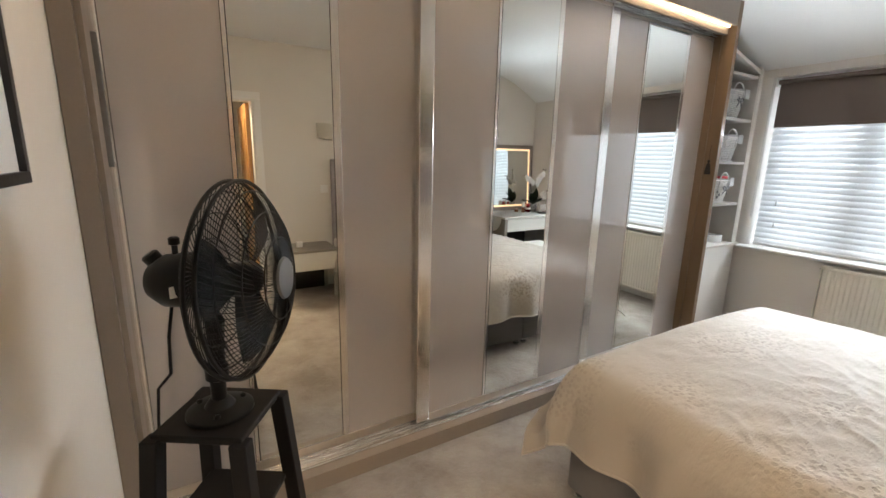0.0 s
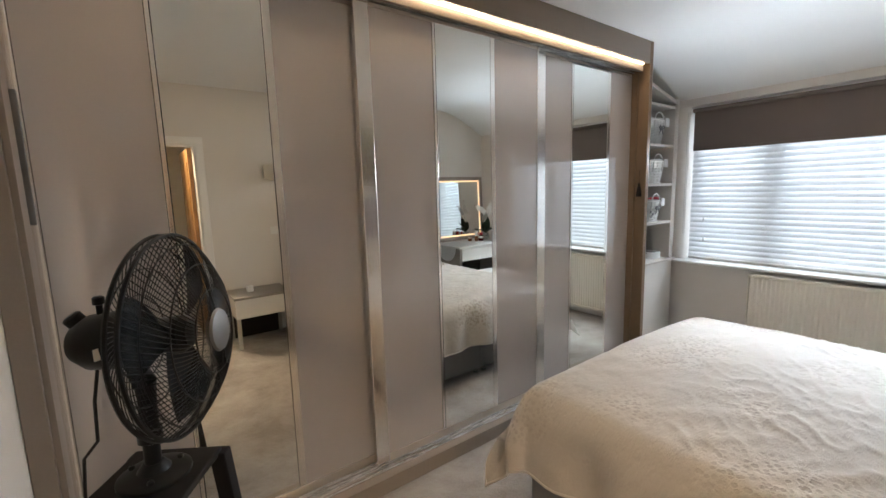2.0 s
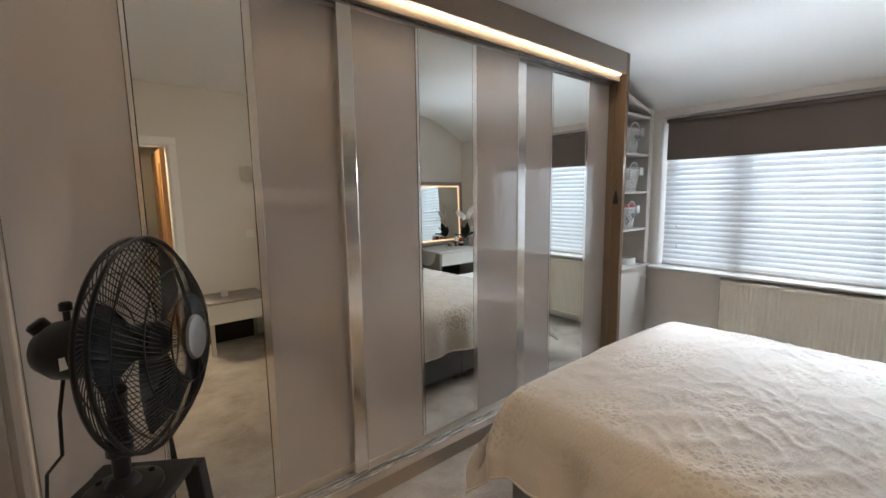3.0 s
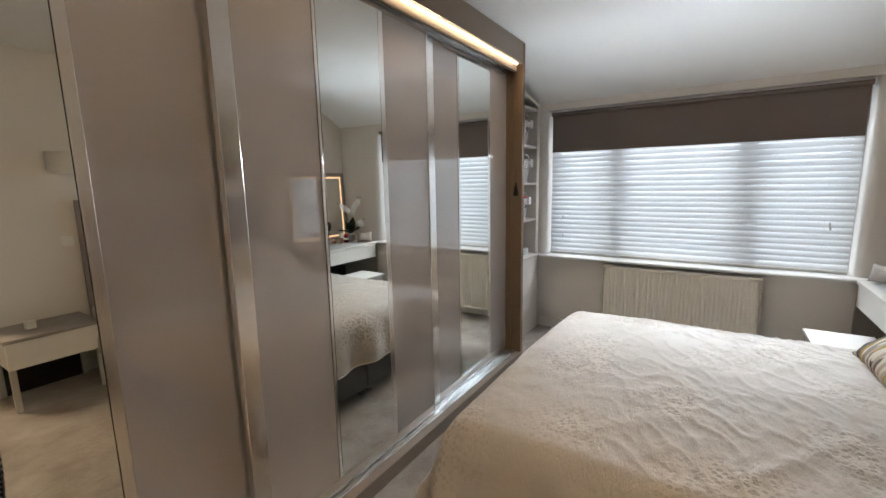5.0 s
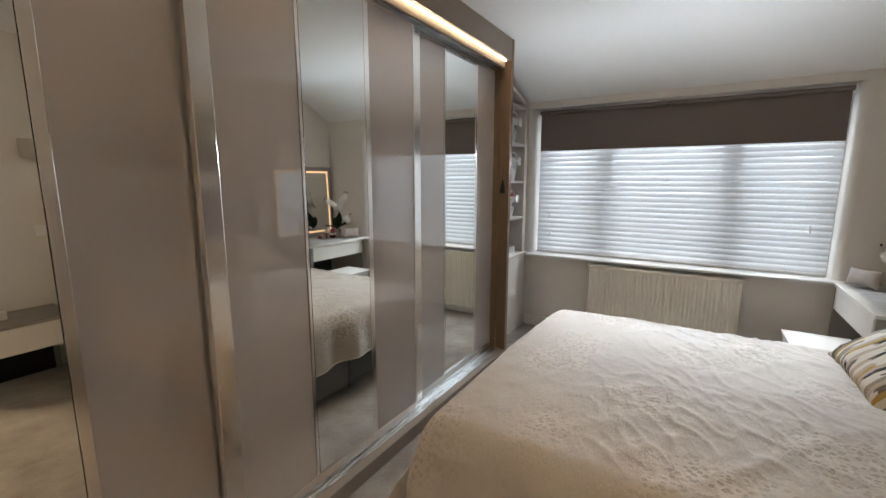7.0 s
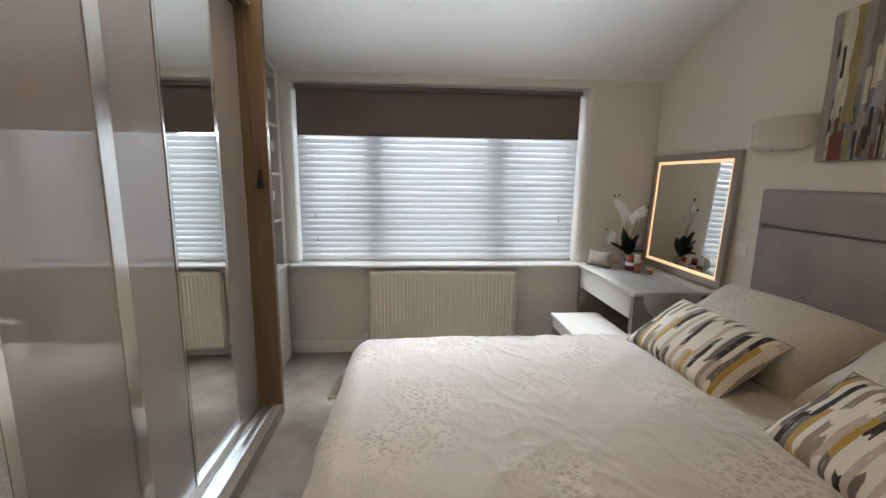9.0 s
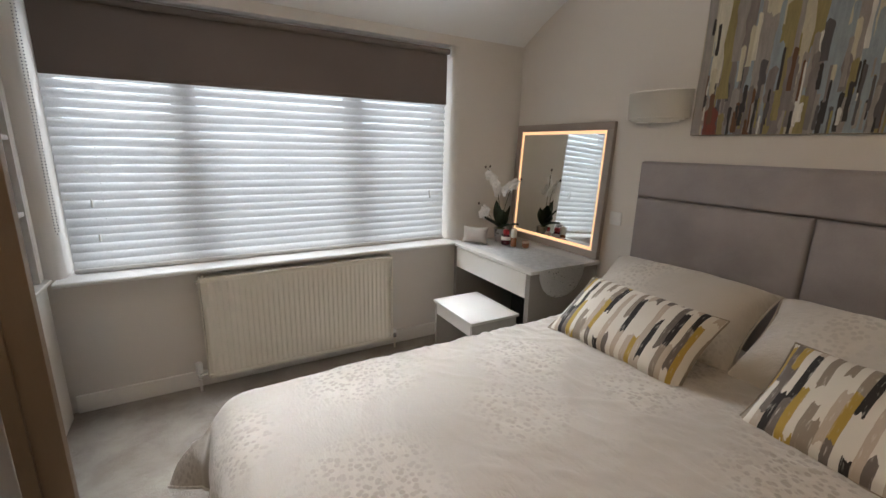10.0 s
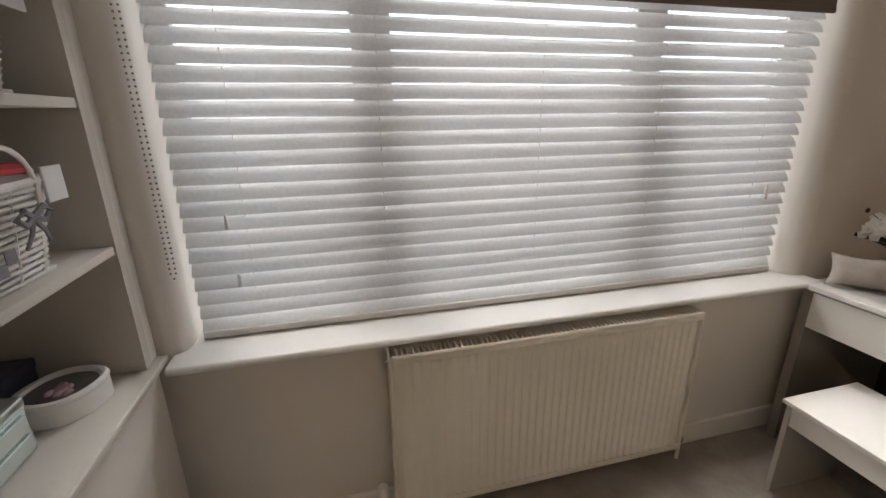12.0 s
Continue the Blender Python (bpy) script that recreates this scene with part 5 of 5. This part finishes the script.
SC, SR = Vector((0.152, 1.193, 0.0)), radians(-33)
stand = thing("wooden_stool", "black painted square stool with splayed legs, under the fan", "stool", tuple(SC))
SM = Matrix.Translation(SC) @ Matrix.Rotation(SR, 4, "Z")
part("seat", turned(box(-0.103, 0.103, -0.103, 0.103, 0.882, 0.8995, 0.004), SM), BLACK_WOOD, stand)
part("pivot_socket", turned(lathe([(0.018, 0.815), (0.018, 0.881)], (-0.005, 0.0, 0), 16), SM), BLACK, stand)
LS = 0.060
for sx in (-1, 1):
    for sy in (-1, 1):
        bm = box(-0.019, 0.019, -0.019, 0.019, 0, 0.89, 0.003)
        for v in bm.verts:
            t = v.co.z / 0.89
            v.co.x += sx * (0.098 + LS * (1 - t))
            v.co.y += sy * (0.098 + LS * (1 - t))
        part("leg", turned(bm, SM), BLACK_WOOD, stand)
part("lower_shelf", turned(box(-0.105, 0.105, -0.105, 0.105, 0.632, 0.647, 0.003), SM), BLACK_WOOD, stand)
for sx, sy in ((1, 0), (-1, 0), (0, 1), (0, -1)):
    bm = box(-0.10 if sy else -0.012, 0.10 if sy else 0.012, -0.10 if sx else -0.012, 0.10 if sx else 0.012, 0.22, 0.245, 0.002)
    part("stretcher", turned(bm, SM @ Matrix.Translation((sx * 0.140, sy * 0.140, 0))), BLACK_WOOD, stand)


# ---- things on the shelves ----
def basket(x, y, z, w, d, h, seed, bow, ribbon):
    """Tapered wicker: rows of rods woven round upright stakes, a rope handle and a cloth liner."""
    rn = random.Random(seed)
    b = thing("wicker_basket", "white wicker basket with a rope handle and a " + ("red ribbon" if ribbon else "cloth liner"), "basket", (x, y, z), "baskets on the shelves")
    rows = 15
    for k in range(rows):
        t = k / (rows - 1)
        a, c = (w / 2) * (0.80 + 0.20 * t), (d / 2) * (0.80 + 0.20 * t)
        pts = []
        for i in range(44):
            ang = 2 * math.pi * i / 44
            q = 4.5
            rx = abs(math.cos(ang)) ** (2 / q) * (1 if math.cos(ang) > 0 else -1)
            ry = abs(math.sin(ang)) ** (2 / q) * (1 if math.sin(ang) > 0 else -1)
            wv = 0.0022 * (1 if (i + k) % 2 else -1)
            pts.append((x + rx * (a + wv), y + ry * (c + wv), z + 0.006 + (h - 0.012) * t + rn.uniform(-0.0006, 0.0006)))
        part("woven_rod", tube(pts, 0.0046 if k < rows - 1 else 0.008, 5, True), WICKER, b, smooth=True)
    for i in range(18):
        ang = 2 * math.pi * (i + 0.5) / 18
        q = 4.5
        rx = abs(math.cos(ang)) ** (2 / q) * (1 if math.cos(ang) > 0 else -1)
        ry = abs(math.sin(ang)) ** (2 / q) * (1 if math.sin(ang) > 0 else -1)
        part("stake", tube([(x + rx * w * 0.40, y + ry * d * 0.40, z + 0.003), (x + rx * w * 0.50, y + ry * d * 0.50, z + h)], 0.004, 5), WICKER, b)
    part("basket_floor", box(x - w * 0.39, x + w * 0.39, y - d * 0.39, y + d * 0.39, z + 0.001, z + 0.008), WICKER, b)

    def liner_at(u, v):
        ang = 2 * math.pi * u
        q = 5
        rx = abs(math.cos(ang)) ** (2 / q) * (1 if math.cos(ang) > 0 else -1)
        ry = abs(math.sin(ang)) ** (2 / q) * (1 if math.sin(ang) > 0 else -1)
        s = 0.43 + 0.04 * v
        return (x + rx * w * s, y + ry * d * s, z + 0.72 * h + (0.28 * h + 0.018) * v + 0.004 * math.sin(ang * 5 + seed) * v)
    part("liner", grid(40, 6, liner_at), LINER, b, "pale cloth liner", True)
    part("fold_over", box(x + w * 0.28, x + w * 0.50, y - d * 0.50 - 0.010, y - d * 0.50 - 0.004, z + h * 0.74, z + h + 0.02, 0.002), LINER, b)
    hd = [(x - w * 0.24 * math.cos(math.pi * k / 14), y - d * 0.46 - 0.012, z + h * 0.93 + 0.078 * math.sin(math.pi * k / 14)) for k in range(15)]
    part("rope_handle", tube(hd, 0.0050, 8), WICKER, b, "white rope handle", True)
    for sx in (-1, 1):
        part("handle_end", tube([(x + sx * w * 0.24, y - d * 0.46 - 0.014, z + h * 0.95), (x + sx * w * 0.23, y - d * 0.44 - 0.012, z + h * 0.55)], 0.006, 6), WICKER, b)
    if bow:
        c = Vector((x + 0.02, y - d * 0.49 - 0.014, z + h * 0.66))
        for sx in (-1, 1):
            part("bow_loop", tube([c, c + Vector((sx * 0.03, -0.006, 0.018)), c + Vector((sx * 0.05, -0.004, 0.004)), c + Vector((sx * 0.028, -0.004, -0.010)), c], 0.006, 6), GREY_CLOTH, b, "grey cloth bow", True)
            part("bow_tail", tube([c, c + Vector((sx * 0.02, -0.003, -0.03)), c + Vector((sx * 0.036, 0.002, -0.055))], 0.0055, 6, taper=0.6), GREY_CLOTH, b, smooth=True)
    if ribbon:
        part("ribbon", tube([(x - w * 0.36, y - d * 0.40, z + h + 0.016), (x - w * 0.1, y - d * 0.47, z + h + 0.026), (x + w * 0.2, y - d * 0.46, z + h + 0.022), (x + w * 0.30, y - d * 0.40, z + h + 0.012)], 0.012, 8), RED_CLOTH, b, "red ribbon", True)
        for k, (dx, dz, ww) in enumerate(((-0.075, 0.055, 0.028), (-0.045, 0.075, 0.03), (-0.08, 0.10, 0.02))):
            part("printed_mark", box(x + dx - ww / 2, x + dx + ww / 2, y - d * 0.46 - 0.012, y - d * 0.46 - 0.0095, z + dz - 0.012, z + dz + 0.012, 0.001), GREY_CLOTH, b)


basket(4.13, 2.205, 1.888, 0.34, 0.28, 0.215, 1, True, False)
basket(4.13, 2.20, 1.527, 0.34, 0.28, 0.205, 2, False, False)
basket(4.135, 2.21, 1.168, 0.305, 0.28, 0.20, 3, True, True)

# round trinket box, navy box and mirrored jewel box on the ledge
LZ = 0.798
rb = thing("trinket_box", "round white box with a window lid over pink petals", "box", (4.285, 2.18, LZ))


def heart(r, z0, z1, hole=0.0):
    pts = []
    for k in range(40):
        a = 2 * math.pi * k / 40
        rr = r * (1 + 0.16 * math.cos(a - radians(300)) ** 6)
        pts.append((4.285 + rr * math.cos(a), 2.185 + 0.92 * rr * math.sin(a)))
    return prism(pts, "z", z0, z1)


b = heart(0.086, LZ, LZ + 0.052)
part("box_body", b, PLASTIC, rb, smooth=True)
part("lid_rim", tube([(4.285 + 0.080 * (1 + 0.16 * math.cos(2 * math.pi * k / 40 - radians(300)) ** 6) * math.cos(2 * math.pi * k / 40), 2.185 + 0.074 * (1 + 0.16 * math.cos(2 * math.pi * k / 40 - radians(300)) ** 6) * math.sin(2 * math.pi * k / 40), LZ + 0.056) for k in range(40)], 0.009, 8, True), PLASTIC, rb, smooth=True)
part("window_inset", heart(0.068, LZ + 0.0525, LZ + 0.0545), GREY_METAL, rb, "dark clear window")
bm = bmesh.new()
for k in range(9):
    mine = bmesh.new()
    bmesh.ops.create_icosphere(mine, subdivisions=2, radius=0.011)
    add(bm, turned(mine, Matrix.Translation((4.27 + 0.03 * math.cos(k * 2.4) * (k / 9), 2.18 + 0.03 * math.sin(k * 2.4) * (k / 9), LZ + 0.055)) @ Matrix.Diagonal((1.3, 1, 0.45, 1))))
part("petals", bm, ROSE, rb, "pink petals", True)
nb = thing("gift_box", "small navy card box standing on the ledge", "box", (4.345, 2.36, LZ))
part("box_body", box(4.275, 4.40, 2.30, 2.405, LZ, LZ + 0.062, 0.002), NAVY, nb)
part("lid", box(4.272, 4.403, 2.297, 2.408, LZ + 0.063, LZ + 0.088, 0.002), NAVY, nb)
jb = thing("jewel_box", "silvery glass jewel box standing on the ledge", "box", (4.06, 2.26, LZ))
part("box_body", box(3.965, 4.145, 2.17, 2.37, LZ, LZ + 0.10, 0.004), JEWEL, jb)
part("lid", box(3.962, 4.148, 2.167, 2.373, LZ + 0.101, LZ + 0.130, 0.006), JEWEL, jb)
for z0, z1 in ((0.008, 0.046), (0.054, 0.092)):
    part("glass_panel", box(3.975, 4.135, 2.164, 2.170, LZ + z0, LZ + z1, 0.003), JEWEL, jb)
    part("glass_panel", box(4.1455, 4.152, 2.18, 2.36, LZ + z0, LZ + z1, 0.003), JEWEL, jb)
wb = thing("storage_box", "small plain white storage box on the ledge", "box", (3.80, 2.14, LZ))
part("box_body", box(3.70, 3.88, 2.07, 2.20, LZ, LZ + 0.085, 0.004), PLASTIC, wb)
part("lid", box(3.697, 3.883, 2.067, 2.203, LZ + 0.086, LZ + 0.105, 0.004), PLASTIC, wb)
